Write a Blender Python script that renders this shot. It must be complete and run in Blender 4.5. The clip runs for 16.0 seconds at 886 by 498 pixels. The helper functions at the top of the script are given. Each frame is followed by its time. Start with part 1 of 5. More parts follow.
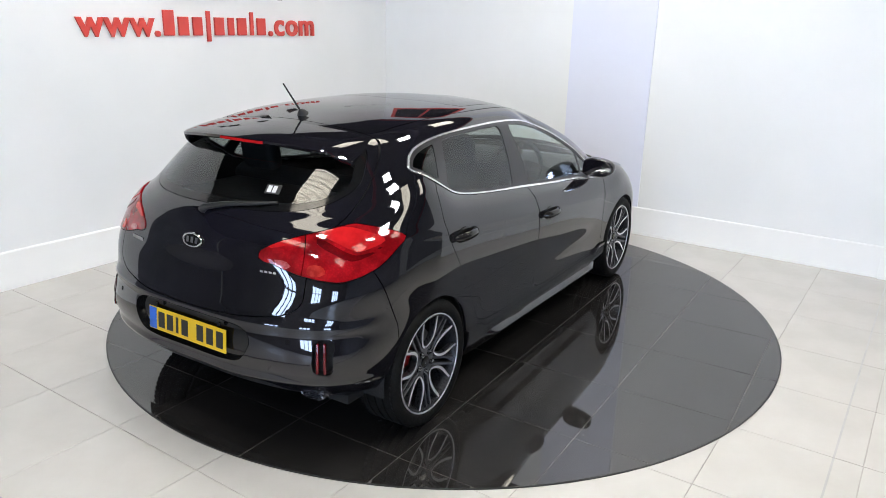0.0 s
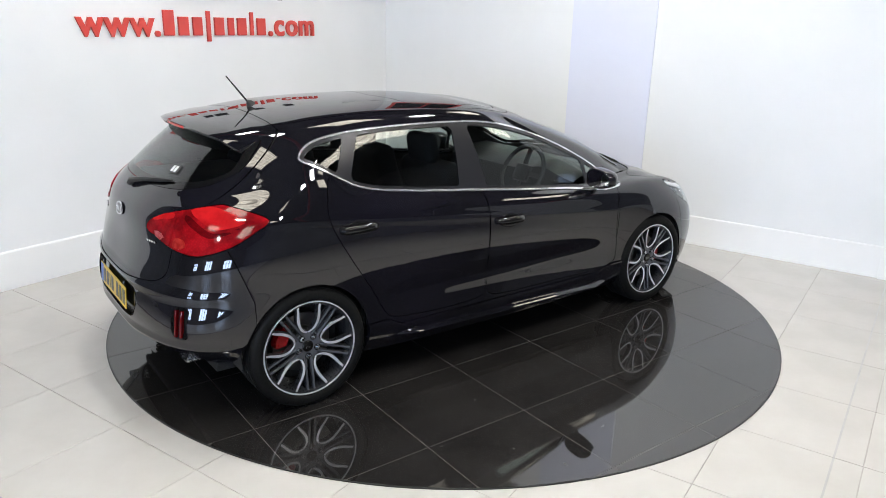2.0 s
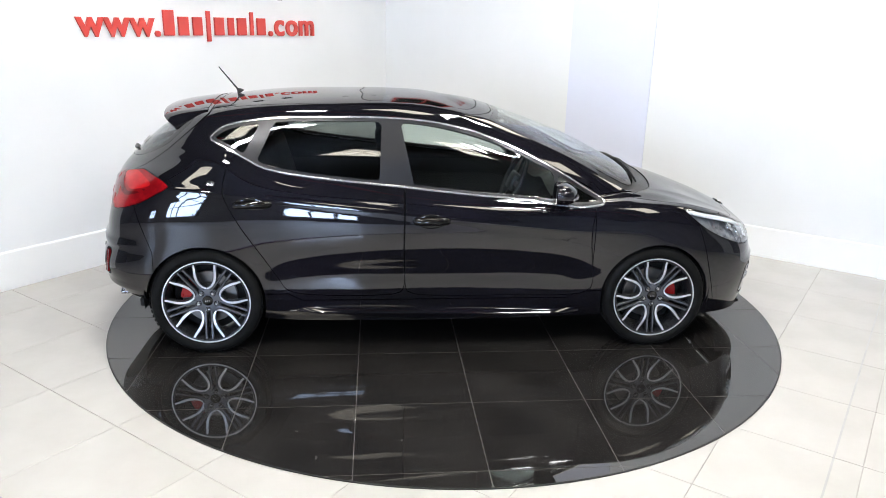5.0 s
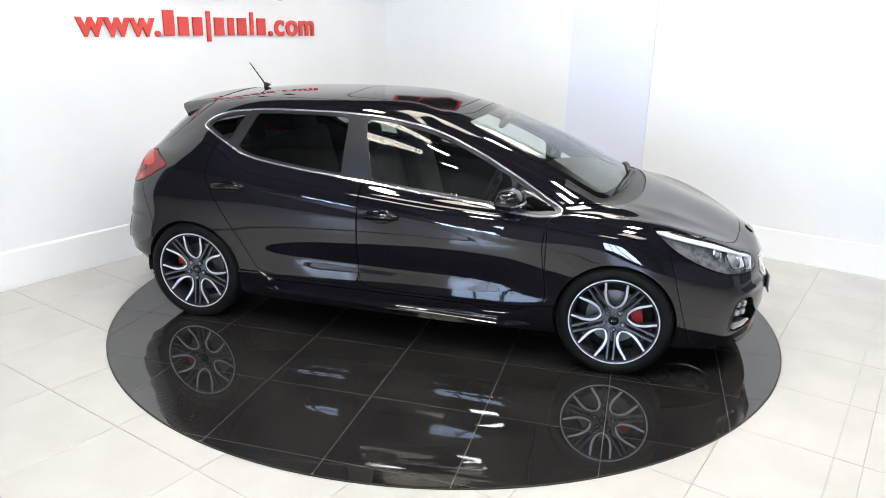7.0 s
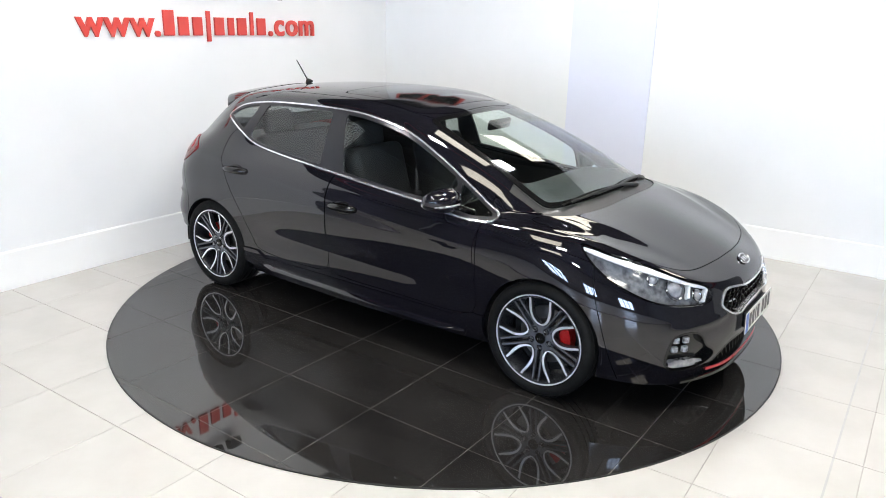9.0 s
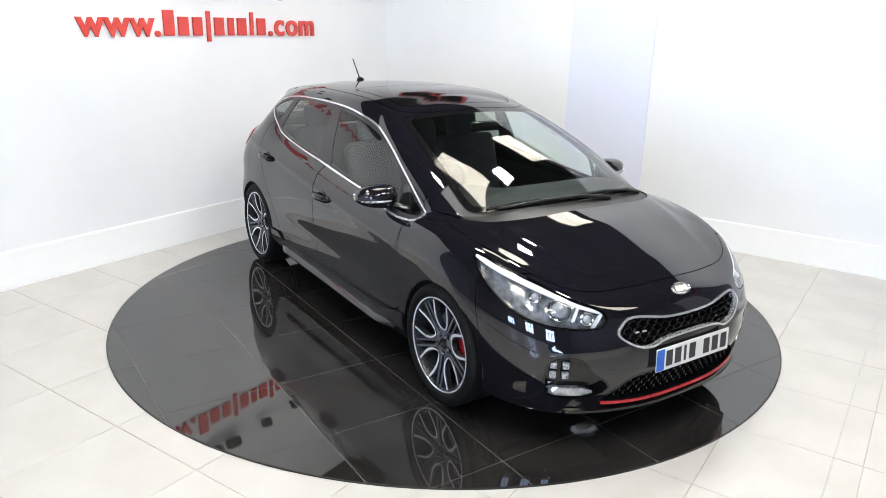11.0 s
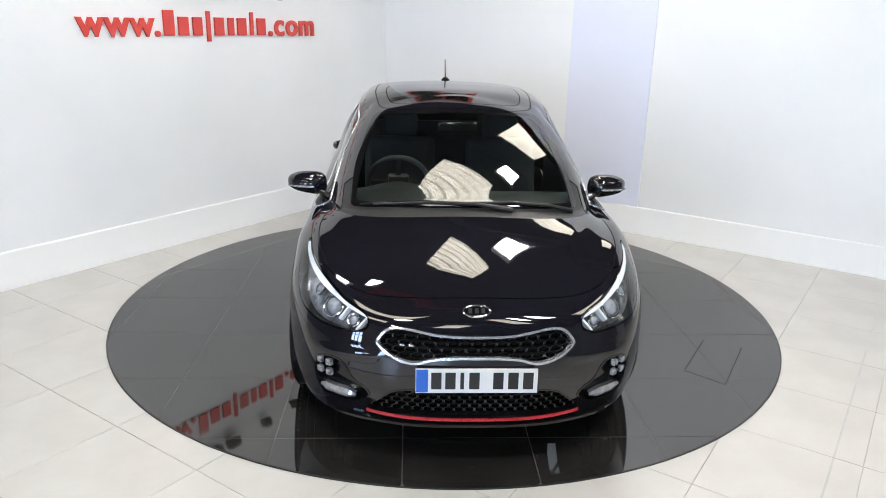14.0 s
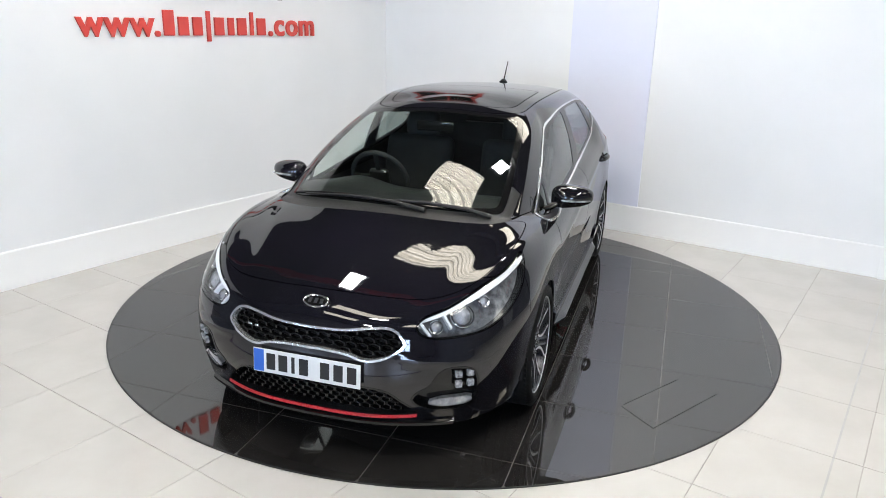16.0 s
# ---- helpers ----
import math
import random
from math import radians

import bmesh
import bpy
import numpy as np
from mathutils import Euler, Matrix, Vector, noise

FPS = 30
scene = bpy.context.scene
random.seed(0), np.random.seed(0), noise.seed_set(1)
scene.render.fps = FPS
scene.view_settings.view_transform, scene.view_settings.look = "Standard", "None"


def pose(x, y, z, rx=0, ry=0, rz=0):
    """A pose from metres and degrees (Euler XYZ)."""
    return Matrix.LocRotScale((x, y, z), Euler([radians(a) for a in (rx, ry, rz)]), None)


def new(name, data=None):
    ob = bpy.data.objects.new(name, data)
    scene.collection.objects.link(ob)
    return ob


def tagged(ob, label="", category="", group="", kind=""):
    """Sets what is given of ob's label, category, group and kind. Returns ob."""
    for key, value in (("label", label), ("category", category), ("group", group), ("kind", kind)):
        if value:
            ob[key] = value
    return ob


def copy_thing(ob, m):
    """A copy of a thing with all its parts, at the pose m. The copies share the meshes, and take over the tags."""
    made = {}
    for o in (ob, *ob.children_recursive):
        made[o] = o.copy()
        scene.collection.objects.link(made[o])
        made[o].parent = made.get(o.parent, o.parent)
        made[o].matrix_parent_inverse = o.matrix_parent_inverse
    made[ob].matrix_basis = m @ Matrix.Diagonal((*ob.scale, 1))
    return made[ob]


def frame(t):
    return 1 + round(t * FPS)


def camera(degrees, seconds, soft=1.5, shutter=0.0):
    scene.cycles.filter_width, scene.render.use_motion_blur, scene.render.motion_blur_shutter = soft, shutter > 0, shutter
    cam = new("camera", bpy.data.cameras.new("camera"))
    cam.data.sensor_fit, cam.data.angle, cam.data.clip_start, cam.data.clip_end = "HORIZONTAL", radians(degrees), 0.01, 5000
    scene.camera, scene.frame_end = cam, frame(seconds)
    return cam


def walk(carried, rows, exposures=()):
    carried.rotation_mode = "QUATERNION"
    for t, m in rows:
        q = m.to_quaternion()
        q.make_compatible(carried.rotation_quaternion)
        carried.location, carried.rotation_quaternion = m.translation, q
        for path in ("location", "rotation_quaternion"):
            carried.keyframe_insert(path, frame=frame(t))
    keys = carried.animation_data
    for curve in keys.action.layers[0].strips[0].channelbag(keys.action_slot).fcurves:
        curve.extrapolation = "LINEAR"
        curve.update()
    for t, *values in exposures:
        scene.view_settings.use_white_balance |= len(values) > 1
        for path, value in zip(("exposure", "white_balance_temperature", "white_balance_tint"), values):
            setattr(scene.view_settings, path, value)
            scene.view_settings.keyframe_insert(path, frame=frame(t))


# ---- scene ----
# camera: stands still
cam = camera(63.03, 16.0, soft=0.95)
EYE = (0.084, -4.822, 1.889)
AIM = pose(*EYE, 90 - 17.478, 0, 1.158) @ pose(0, 0, 0, 0, 0, 1.332)
# the film brightens a little while the dark flank fills the picture
walk(cam, [(0, AIM), (16, AIM)], exposures=[(0, 0.28), (3.0, 0.30), (3.5, 0.55), (12.5, 0.55), (13.0, 0.32), (16, 0.29)])

# how the turntable turns: degrees at a time
AXIS_TO_CAR = Matrix.Translation((-0.125, 0.04, 0.0))


def heading(t):
    return 59.244 - 10.7336 * t + 0.0495 * t * t - 0.0017 * t ** 3

# ---- light: rooflights and lamps of the hall ----
world = bpy.data.worlds.new("world")
scene.world = world
world.use_nodes = True
world.node_tree.nodes["Background"].inputs[0].default_value = (0.8, 0.85, 0.9, 1)
world.node_tree.nodes["Background"].inputs[1].default_value = 0.3
# ---- materials ----
def nodes_of(name):
    m = bpy.data.materials.new(name)
    m.use_nodes = True
    nt = m.node_tree
    return m, nt, nt.nodes["Principled BSDF"]


def link(nt, a, b):
    nt.links.new(a, b)


def noise_node(nt, scale, detail=4, rough=0.55, coord="Object"):
    tc = nt.nodes.new("ShaderNodeTexCoord")
    n = nt.nodes.new("ShaderNodeTexNoise")
    n.inputs["Scale"].default_value = scale
    n.inputs["Detail"].default_value = detail
    n.inputs["Roughness"].default_value = rough
    link(nt, tc.outputs[coord], n.inputs["Vector"])
    return n


def ramp(nt, source, a, b, lo=0.35, hi=0.65):
    r = nt.nodes.new("ShaderNodeMapRange")
    r.inputs["From Min"].default_value, r.inputs["From Max"].default_value = lo, hi
    r.inputs["To Min"].default_value, r.inputs["To Max"].default_value = a, b
    link(nt, source, r.inputs["Value"])
    return r.outputs[0]


def mixed(nt, fac, a, b):
    m = nt.nodes.new("ShaderNodeMix")
    m.data_type = "RGBA"
    m.inputs[6].default_value, m.inputs[7].default_value = (*a, 1), (*b, 1)
    link(nt, fac, m.inputs[0])
    return m.outputs[2]


def bump(nt, bsdf, height, strength, dist=0.002):
    b = nt.nodes.new("ShaderNodeBump")
    b.inputs["Strength"].default_value, b.inputs["Distance"].default_value = strength, dist
    link(nt, height, b.inputs["Height"])
    link(nt, b.outputs[0], bsdf.inputs["Normal"])


def surface(name, a, b=None, rough=(0.4, 0.5), metal=0.0, scale=6.0, fine=120.0, relief=0.0, coat=0.0, ior=1.5):
    """A painted, moulded or metal surface: broad and fine variation of colour and gloss."""
    m, nt, p = nodes_of(name)
    b = b or tuple(c * 0.9 for c in a)
    n1, n2 = noise_node(nt, scale), noise_node(nt, fine, 2)
    link(nt, mixed(nt, ramp(nt, n1.outputs[0], 0, 1), a, b), p.inputs["Base Color"])
    link(nt, ramp(nt, n2.outputs[0], *rough), p.inputs["Roughness"])
    p.inputs["Metallic"].default_value = metal
    p.inputs["IOR"].default_value = ior
    p.inputs["Coat Weight"].default_value = coat
    p.inputs["Coat Roughness"].default_value = 0.02
    if relief:
        bump(nt, p, n2.outputs[0], relief)
    return m


def glass(name, tint, rough=0.0, gloss=0.08):
    """A thin pane: a tinted clear layer under a mirror-like face; gloss is its mirror share seen square on."""
    m, nt, p = nodes_of(name)
    out = nt.nodes["Material Output"]
    clear = nt.nodes.new("ShaderNodeBsdfTransparent")
    clear.inputs[0].default_value = (*tint, 1)
    shine = nt.nodes.new("ShaderNodeBsdfGlossy")
    shine.inputs["Roughness"].default_value = rough
    n = noise_node(nt, 3.0)
    link(nt, mixed(nt, n.outputs[0], (0.95, 0.97, 0.97), (1, 1, 1)), shine.inputs["Color"])
    slant = nt.nodes.new("ShaderNodeLayerWeight")
    slant.inputs["Blend"].default_value = 0.5
    power = nt.nodes.new("ShaderNodeMath")
    power.operation = "POWER"
    link(nt, slant.outputs["Facing"], power.inputs[0])
    power.inputs[1].default_value = 5.0
    mx = nt.nodes.new("ShaderNodeMixShader")
    link(nt, ramp(nt, power.outputs[0], gloss, 1.0, 0.0, 1.0), mx.inputs[0])
    link(nt, clear.outputs[0], mx.inputs[1])
    link(nt, shine.outputs[0], mx.inputs[2])
    link(nt, mx.outputs[0], out.inputs["Surface"])
    return m


def glow(name, color, strength, back=None):
    m, nt, p = nodes_of(name)
    p.inputs["Base Color"].default_value = (*(back or color), 1)
    p.inputs["Emission Color"].default_value = (*color, 1)
    p.inputs["Emission Strength"].default_value = strength
    p.inputs["Roughness"].default_value = 0.4
    return m


def pearl_paint():
    """Black pearl paint: a faint blue body, polish marks, slight waviness of the panels."""
    m, nt, p = nodes_of("black_pearl_paint")
    broad, wavy, fine = noise_node(nt, 2.0, 4), noise_node(nt, 7.0, 3), noise_node(nt, 60.0, 2)
    link(nt, mixed(nt, ramp(nt, broad.outputs[0], 0, 1), (0.0055, 0.0055, 0.0072), (0.0072, 0.0066, 0.0105)), p.inputs["Base Color"])
    link(nt, ramp(nt, fine.outputs[0], 0.015, 0.035), p.inputs["Roughness"])
    p.inputs["IOR"].default_value = 1.68
    bump(nt, p, wavy.outputs[0], 0.07, 0.0045)
    return m


M_PAINT = pearl_paint()
M_GLOSS_BLACK = surface("gloss_black_plastic", (0.006, 0.006, 0.006), None, (0.06, 0.12))
M_BLACK = surface("black_plastic", (0.012, 0.012, 0.012), None, (0.35, 0.5), relief=0.2)
M_PILLAR = surface("pillar_film", (0.020, 0.020, 0.023), None, (0.30, 0.32), fine=14)
# near-black for liners and hollows; the hollows' shade is put into it
M_DARK = surface("dark_cavity", (0.004, 0.004, 0.004), None, (0.7, 0.9))
M_RUBBER = surface("tyre_rubber", (0.0045, 0.0045, 0.0045), (0.008, 0.008, 0.0075), (0.55, 0.75), relief=0.3, ior=1.25)
M_CHROME = surface("chrome", (0.82, 0.83, 0.85), None, (0.04, 0.08), metal=1.0)
M_BRIGHT = surface("bright_satin_chrome", (0.88, 0.89, 0.90), None, (0.14, 0.20), metal=0.75)
M_SATIN = surface("satin_metal", (0.5, 0.51, 0.53), None, (0.2, 0.3), metal=1.0)
M_RIM_DARK = surface("rim_gunmetal", (0.045, 0.047, 0.052), None, (0.25, 0.35), metal=0.6)
M_RIM_CUT = surface("rim_machined", (0.82, 0.83, 0.86), None, (0.36, 0.44), metal=0.6)
M_DISC_IRON = surface("brake_iron", (0.25, 0.24, 0.23), None, (0.3, 0.45), metal=1.0)
M_RED = surface("caliper_red", (0.45, 0.012, 0.012), None, (0.25, 0.35))
M_RED_STRIP = surface("red_trim", (0.55, 0.02, 0.03), None, (0.25, 0.35))
M_WHITE = surface("plate_white", (0.78, 0.78, 0.76), None, (0.3, 0.4))
M_YELLOW = surface("plate_yellow", (0.75, 0.48, 0.01), None, (0.3, 0.4))
M_BLUE = surface("plate_blue", (0.02, 0.13, 0.55), None, (0.3, 0.4))
M_LETTER = surface("plate_black", (0.01, 0.01, 0.01), None, (0.3, 0.4))
M_SEAT = surface("seat_cloth", (0.018, 0.018, 0.02), (0.03, 0.03, 0.032), (0.7, 0.9), relief=0.4)
M_TILE = surface("floor_tile", (0.53, 0.508, 0.472), (0.575, 0.555, 0.52), (0.10, 0.2), scale=2.5, fine=30)
M_GROUT = surface("grout", (0.43, 0.40, 0.36), None, (0.7, 0.9))
M_WALL = surface("wall_paint", (0.84, 0.85, 0.85), (0.875, 0.88, 0.88), (0.35, 0.5), scale=1.2, fine=80, relief=0.05)
M_BLUISH = surface("bluish_white", (0.77, 0.79, 0.90), (0.80, 0.82, 0.92), (0.3, 0.4), scale=1.0)


def turntable_tile():
    """Polished black tile with dust films, drips and pale scuffs."""
    m, nt, p = nodes_of("turntable_tile")
    broad, scuff, streak = noise_node(nt, 3.0, 5), noise_node(nt, 9.0, 8, 0.7), noise_node(nt, 60.0, 2)
    dust = ramp(nt, scuff.outputs[0], 0, 1, 0.635, 0.78)
    a = mixed(nt, ramp(nt, broad.outputs[0], 0, 1), (0.013, 0.012, 0.0115), (0.024, 0.0222, 0.021))
    mx = nt.nodes.new("ShaderNodeMix")
    mx.data_type = "RGBA"
    link(nt, dust, mx.inputs[0])
    link(nt, a, mx.inputs[6])
    mx.inputs[7].default_value = (0.13, 0.125, 0.12, 1)
    link(nt, mx.outputs[2], p.inputs["Base Color"])
    r = nt.nodes.new("ShaderNodeMath")
    r.operation = "MULTIPLY_ADD"
    link(nt, dust, r.inputs[0])
    r.inputs[1].default_value = 0.16
    link(nt, ramp(nt, broad.outputs[0], 0.012, 0.055), r.inputs[2])
    link(nt, r.outputs[0], p.inputs["Roughness"])
    p.inputs["IOR"].default_value = 1.75
    bump(nt, p, streak.outputs[0], 0.02, 0.0004)
    return m


M_TURN = turntable_tile()
M_TURN_GAP = surface("turntable_joint", (0.125, 0.118, 0.111), None, (0.02, 0.06), ior=1.75)
M_SIGN = surface("sign_red", (0.70, 0.07, 0.055), None, (0.3, 0.4))
M_GLASS = glass("car_glass", (0.84, 0.91, 0.88), gloss=0.085)
M_PRIVACY = glass("privacy_glass", (0.50, 0.54, 0.53), gloss=0.075)
M_SCREEN = glass("laminated_glass", (0.84, 0.92, 0.88), gloss=0.09)
M_LENS = glass("clear_lens", (0.88, 0.90, 0.91), gloss=0.05)
M_HALL = surface("hall_wall_paint", (0.19, 0.19, 0.20), (0.25, 0.25, 0.26), (0.5, 0.7), scale=1.0)
M_CEIL = surface("hall_roof_sheet", (0.05, 0.05, 0.055), (0.07, 0.07, 0.07), (0.5, 0.7), scale=1.5)
M_SKIRT = surface("skirting_paint", (0.88, 0.88, 0.87), (0.90, 0.90, 0.89), (0.42, 0.48), scale=1.5)
M_STRIP = surface("floor_strip", (0.42, 0.41, 0.40), None, (0.6, 0.7))
M_MAUVE = surface("mauve_edging", (0.28, 0.20, 0.30), None, (0.3, 0.5))
M_LAMP = glow("lamp_diffuser", (0.975, 0.985, 0.985), 97.0)
M_DAY = glow("daylight_pane", (0.54, 0.70, 1.0), 18.0)


def rooflight_sheet():
    """Weathered translucent sheet: bands of dirt along its corrugation."""
    m, nt, p = nodes_of("rooflight_sheet")
    tc = nt.nodes.new("ShaderNodeTexCoord")
    mp = nt.nodes.new("ShaderNodeMapping")
    mp.inputs["Scale"].default_value = (1.6, 16.0, 1.0)
    link(nt, tc.outputs["Object"], mp.inputs["Vector"])
    n = nt.nodes.new("ShaderNodeTexNoise")
    n.inputs["Scale"].default_value, n.inputs["Detail"].default_value = 1.6, 5
    link(nt, mp.outputs[0], n.inputs["Vector"])
    ribs = nt.nodes.new("ShaderNodeTexWave")
    ribs.bands_direction = "Y"
    ribs.inputs["Scale"].default_value, ribs.inputs["Distortion"].default_value = 2.3, 0.5
    link(nt, tc.outputs["Object"], ribs.inputs["Vector"])
    moss = noise_node(nt, 30.0, 6, 0.75)
    sheet = mixed(nt, ramp(nt, n.outputs[0], 0, 1, 0.35, 0.65), (1.0, 0.95, 0.85), (0.62, 0.56, 0.46))
    line = ramp(nt, ribs.outputs["Fac"], 0.30, 1.0, 0.02, 0.22)
    spots = ramp(nt, moss.outputs[0], 1.0, 0.45, 0.48, 0.62)
    dirt = nt.nodes.new("ShaderNodeMath")
    dirt.operation = "MULTIPLY"
    link(nt, line, dirt.inputs[0])
    link(nt, spots, dirt.inputs[1])
    strength = nt.nodes.new("ShaderNodeMath")
    strength.operation = "MULTIPLY"
    link(nt, dirt.outputs[0], strength.inputs[0])
    strength.inputs[1].default_value = 8.5
    link(nt, sheet, p.inputs["Emission Color"])
    link(nt, strength.outputs[0], p.inputs["Emission Strength"])
    p.inputs["Base Color"].default_value = (0.7, 0.65, 0.55, 1)
    return m


M_ROOFLIGHT = rooflight_sheet()
# mottled pale and dark: the chrome's glints are put into the colour
M_BOWL = surface("lamp_reflector", (0.20, 0.205, 0.215), (0.62, 0.63, 0.65), (0.08, 0.14), metal=0.6, scale=26)
M_DRL = glow("light_strip", (0.86, 0.92, 1.0), 0.10, (0.75, 0.76, 0.78))


def lamp_lens(name, bright, dark, cell):
    """Coloured lens; a faceted reflector behind it is put in as bright and dark colour."""
    m, nt, p = nodes_of(name)
    tc = nt.nodes.new("ShaderNodeTexCoord")
    v = nt.nodes.new("ShaderNodeTexVoronoi")
    v.inputs["Scale"].default_value = cell
    link(nt, tc.outputs["Object"], v.inputs["Vector"])
    n = noise_node(nt, 9.0, 3)
    mx = nt.nodes.new("ShaderNodeMath")
    mx.operation = "MULTIPLY"
    link(nt, ramp(nt, n.outputs[0], 0.25, 1.0, 0.40, 0.62), mx.inputs[0])
    link(nt, ramp(nt, v.outputs["Distance"], 1.0, 0.7, 0.1, 0.6), mx.inputs[1])
    link(nt, mixed(nt, mx.outputs[0], dark, bright), p.inputs["Base Color"])
    p.inputs["Roughness"].default_value = 0.06
    bump(nt, p, v.outputs["Distance"], 0.04, 0.002)
    return m


M_TAIL = lamp_lens("tail_lens", (0.42, 0.007, 0.012), (0.10, 0.0015, 0.003), 110.0)
M_TAIL_DEEP = lamp_lens("tail_lens_deep", (0.16, 0.002, 0.004), (0.05, 0.001, 0.002), 120.0)
M_TAIL_BRIGHT = surface("tail_lens_bright", (0.54, 0.012, 0.014), (0.38, 0.007, 0.009), (0.05, 0.1), scale=14)
M_AMBER = surface("amber_lens", (0.46, 0.030, 0.020), (0.30, 0.012, 0.010), (0.05, 0.1), scale=40)
M_RIM_MID = surface("rim_grey", (0.12, 0.125, 0.14), None, (0.30, 0.38), metal=0.4)
M_BACKFLOOR = surface("hall_floor", (0.44, 0.435, 0.43), (0.52, 0.51, 0.50), (0.3, 0.5), scale=1.2)
M_BEAM = surface("red_steel", (0.30, 0.03, 0.03), None, (0.4, 0.6))
M_PALE = surface("pale_metal", (0.62, 0.62, 0.60), None, (0.3, 0.5))
M_LENSWHITE = surface("white_lens", (0.42, 0.43, 0.45), (0.10, 0.10, 0.11), (0.05, 0.15), scale=60, coat=1.0)
M_REVERSE = surface("reversing_lens", (0.52, 0.12, 0.12), (0.36, 0.03, 0.03), (0.05, 0.15), scale=50, coat=1.0)
M_LENSFOG = surface("fog_lens", (0.30, 0.31, 0.32), (0.55, 0.55, 0.55), (0.05, 0.15), scale=30, metal=0.6, coat=1.0)
M_LENSBALL = surface("projector_lens", (0.22, 0.23, 0.25), (0.40, 0.40, 0.43), (0.03, 0.06), scale=20, coat=1.0)
M_STICKER = surface("sticker_dark", (0.03, 0.03, 0.03), None, (0.3, 0.4))
# ---- helpers to build ----
def mesh_of(name, bm, material, smooth=False):
    me = bpy.data.meshes.new(name)
    bmesh.ops.recalc_face_normals(bm, faces=bm.faces[:])
    bm.to_mesh(me)
    bm.free()
    me.materials.append(material)
    if smooth:
        me.shade_smooth()
        me.set_sharp_from_angle(angle=radians(35))
    return me


def part(name, bm, material, parent=None, label="", smooth=True):
    ob = new(name, mesh_of(name, bm, material, smooth))
    ob.parent = parent
    return tagged(ob, label)


def box(bm, size, at=(0, 0, 0), turn=None, bevel=0.0, segments=2):
    """A bevelled box added to bm."""
    m = Matrix.Translation(at) @ (turn or Matrix()) @ Matrix.Diagonal((*size, 1))
    b2 = bmesh.new()
    bmesh.ops.create_cube(b2, size=1, matrix=m)
    if bevel:
        bmesh.ops.bevel(b2, geom=b2.edges[:], offset=bevel, segments=segments, profile=0.5, affect="EDGES")
    add_mesh(bm, b2)
    return bm


def add_mesh(bm, b2):
    me = bpy.data.meshes.new("scrap")
    b2.to_mesh(me)
    b2.free()
    bm.from_mesh(me)
    bpy.data.meshes.remove(me)


def tube(bm, points, radius, sides=8, squash=1.0, cap=True):
    """A tube swept along points; radius may be a list."""
    pts = [Vector(p) for p in points]
    rad = radius if isinstance(radius, (list, tuple)) else [radius] * len(pts)
    rings, ref = [], None
    for i, p in enumerate(pts):
        d = (pts[min(i + 1, len(pts) - 1)] - pts[max(i - 1, 0)]).normalized()
        ref = ref or (Vector((0, 0, 1)) if abs(d.z) < 0.9 else Vector((1, 0, 0)))
        a = (ref - d * ref.dot(d)).normalized()
        ref = a
        b = d.cross(a)
        rings.append([bm.verts.new(p + (a * math.cos(k * math.tau / sides) * squash + b * math.sin(k * math.tau / sides)) * rad[i]) for k in range(sides)])
    for r0, r1 in zip(rings, rings[1:]):
        for k in range(sides):
            bm.faces.new((r0[k], r0[(k + 1) % sides], r1[(k + 1) % sides], r1[k]))
    if cap:
        bm.faces.new(rings[0][::-1])
        bm.faces.new(rings[-1])
    return bm


def lathe(bm, profile, steps=64, axis="y", closed=False):
    """Turns (radius, height) pairs about an axis."""
    rings = []
    for k in range(steps):
        a = k * math.tau / steps
        c, s = math.cos(a), math.sin(a)
        rings.append([bm.verts.new((r * c, h, r * s) if axis == "y" else (r * c, r * s, h)) for r, h in profile])
    n = len(profile)
    for k in range(steps):
        r0, r1 = rings[k], rings[(k + 1) % steps]
        for i in range(n if closed else n - 1):
            j = (i + 1) % n
            if profile[i][0] < 1e-6 and profile[j][0] < 1e-6:
                continue
            bm.faces.new((r0[i], r0[j], r1[j], r1[i]))
    bmesh.ops.remove_doubles(bm, verts=bm.verts[:], dist=1e-5)
    return bm


def prism(bm, outline, m, depth):
    """A flat outline, in the plane of the pose m, pushed out by depth along its normal."""
    lo = [bm.verts.new(m @ Vector((x, y, 0))) for x, y in outline]
    hi = [bm.verts.new(m @ Vector((x, y, depth))) for x, y in outline]
    n = len(outline)
    bm.faces.new(lo[::-1])
    bm.faces.new(hi)
    for i in range(n):
        bm.faces.new((lo[i], lo[(i + 1) % n], hi[(i + 1) % n], hi[i]))
    return bm


# ---- the hall ----
GRID = radians(-33.0)
TILE = 0.60
CORNER = Vector((-1.53, -1.80, 0))
AX, AY = Vector((math.cos(GRID), math.sin(GRID), 0)), Vector((-math.sin(GRID), math.cos(GRID), 0))
RADIUS = 2.207
LEFT, RIGHT = -2.59, 2.56          # the two white walls, across the tile grid
WALL_H, ROOF_H = 3.3, 4.6
TILE_TOP = -0.006


def at(a, b, z=0.0):
    """A place by its distances along the two wall directions."""
    return AX * a + AY * b + Vector((0, 0, z))


SPIN = Matrix.Rotation(GRID, 4, "Z")


def slab(name, a0, a1, b0, b1, z0, z1, material, label="", kind="structure", bevel=0.0, category=""):
    bm = bmesh.new()
    box(bm, (a1 - a0, b1 - b0, z1 - z0), ((a0 + a1) / 2, (b0 + b1) / 2, (z0 + z1) / 2), bevel=bevel)
    bm.transform(SPIN)
    ob = new(name, mesh_of(name, bm, material))
    return tagged(ob, label, category, kind=kind)


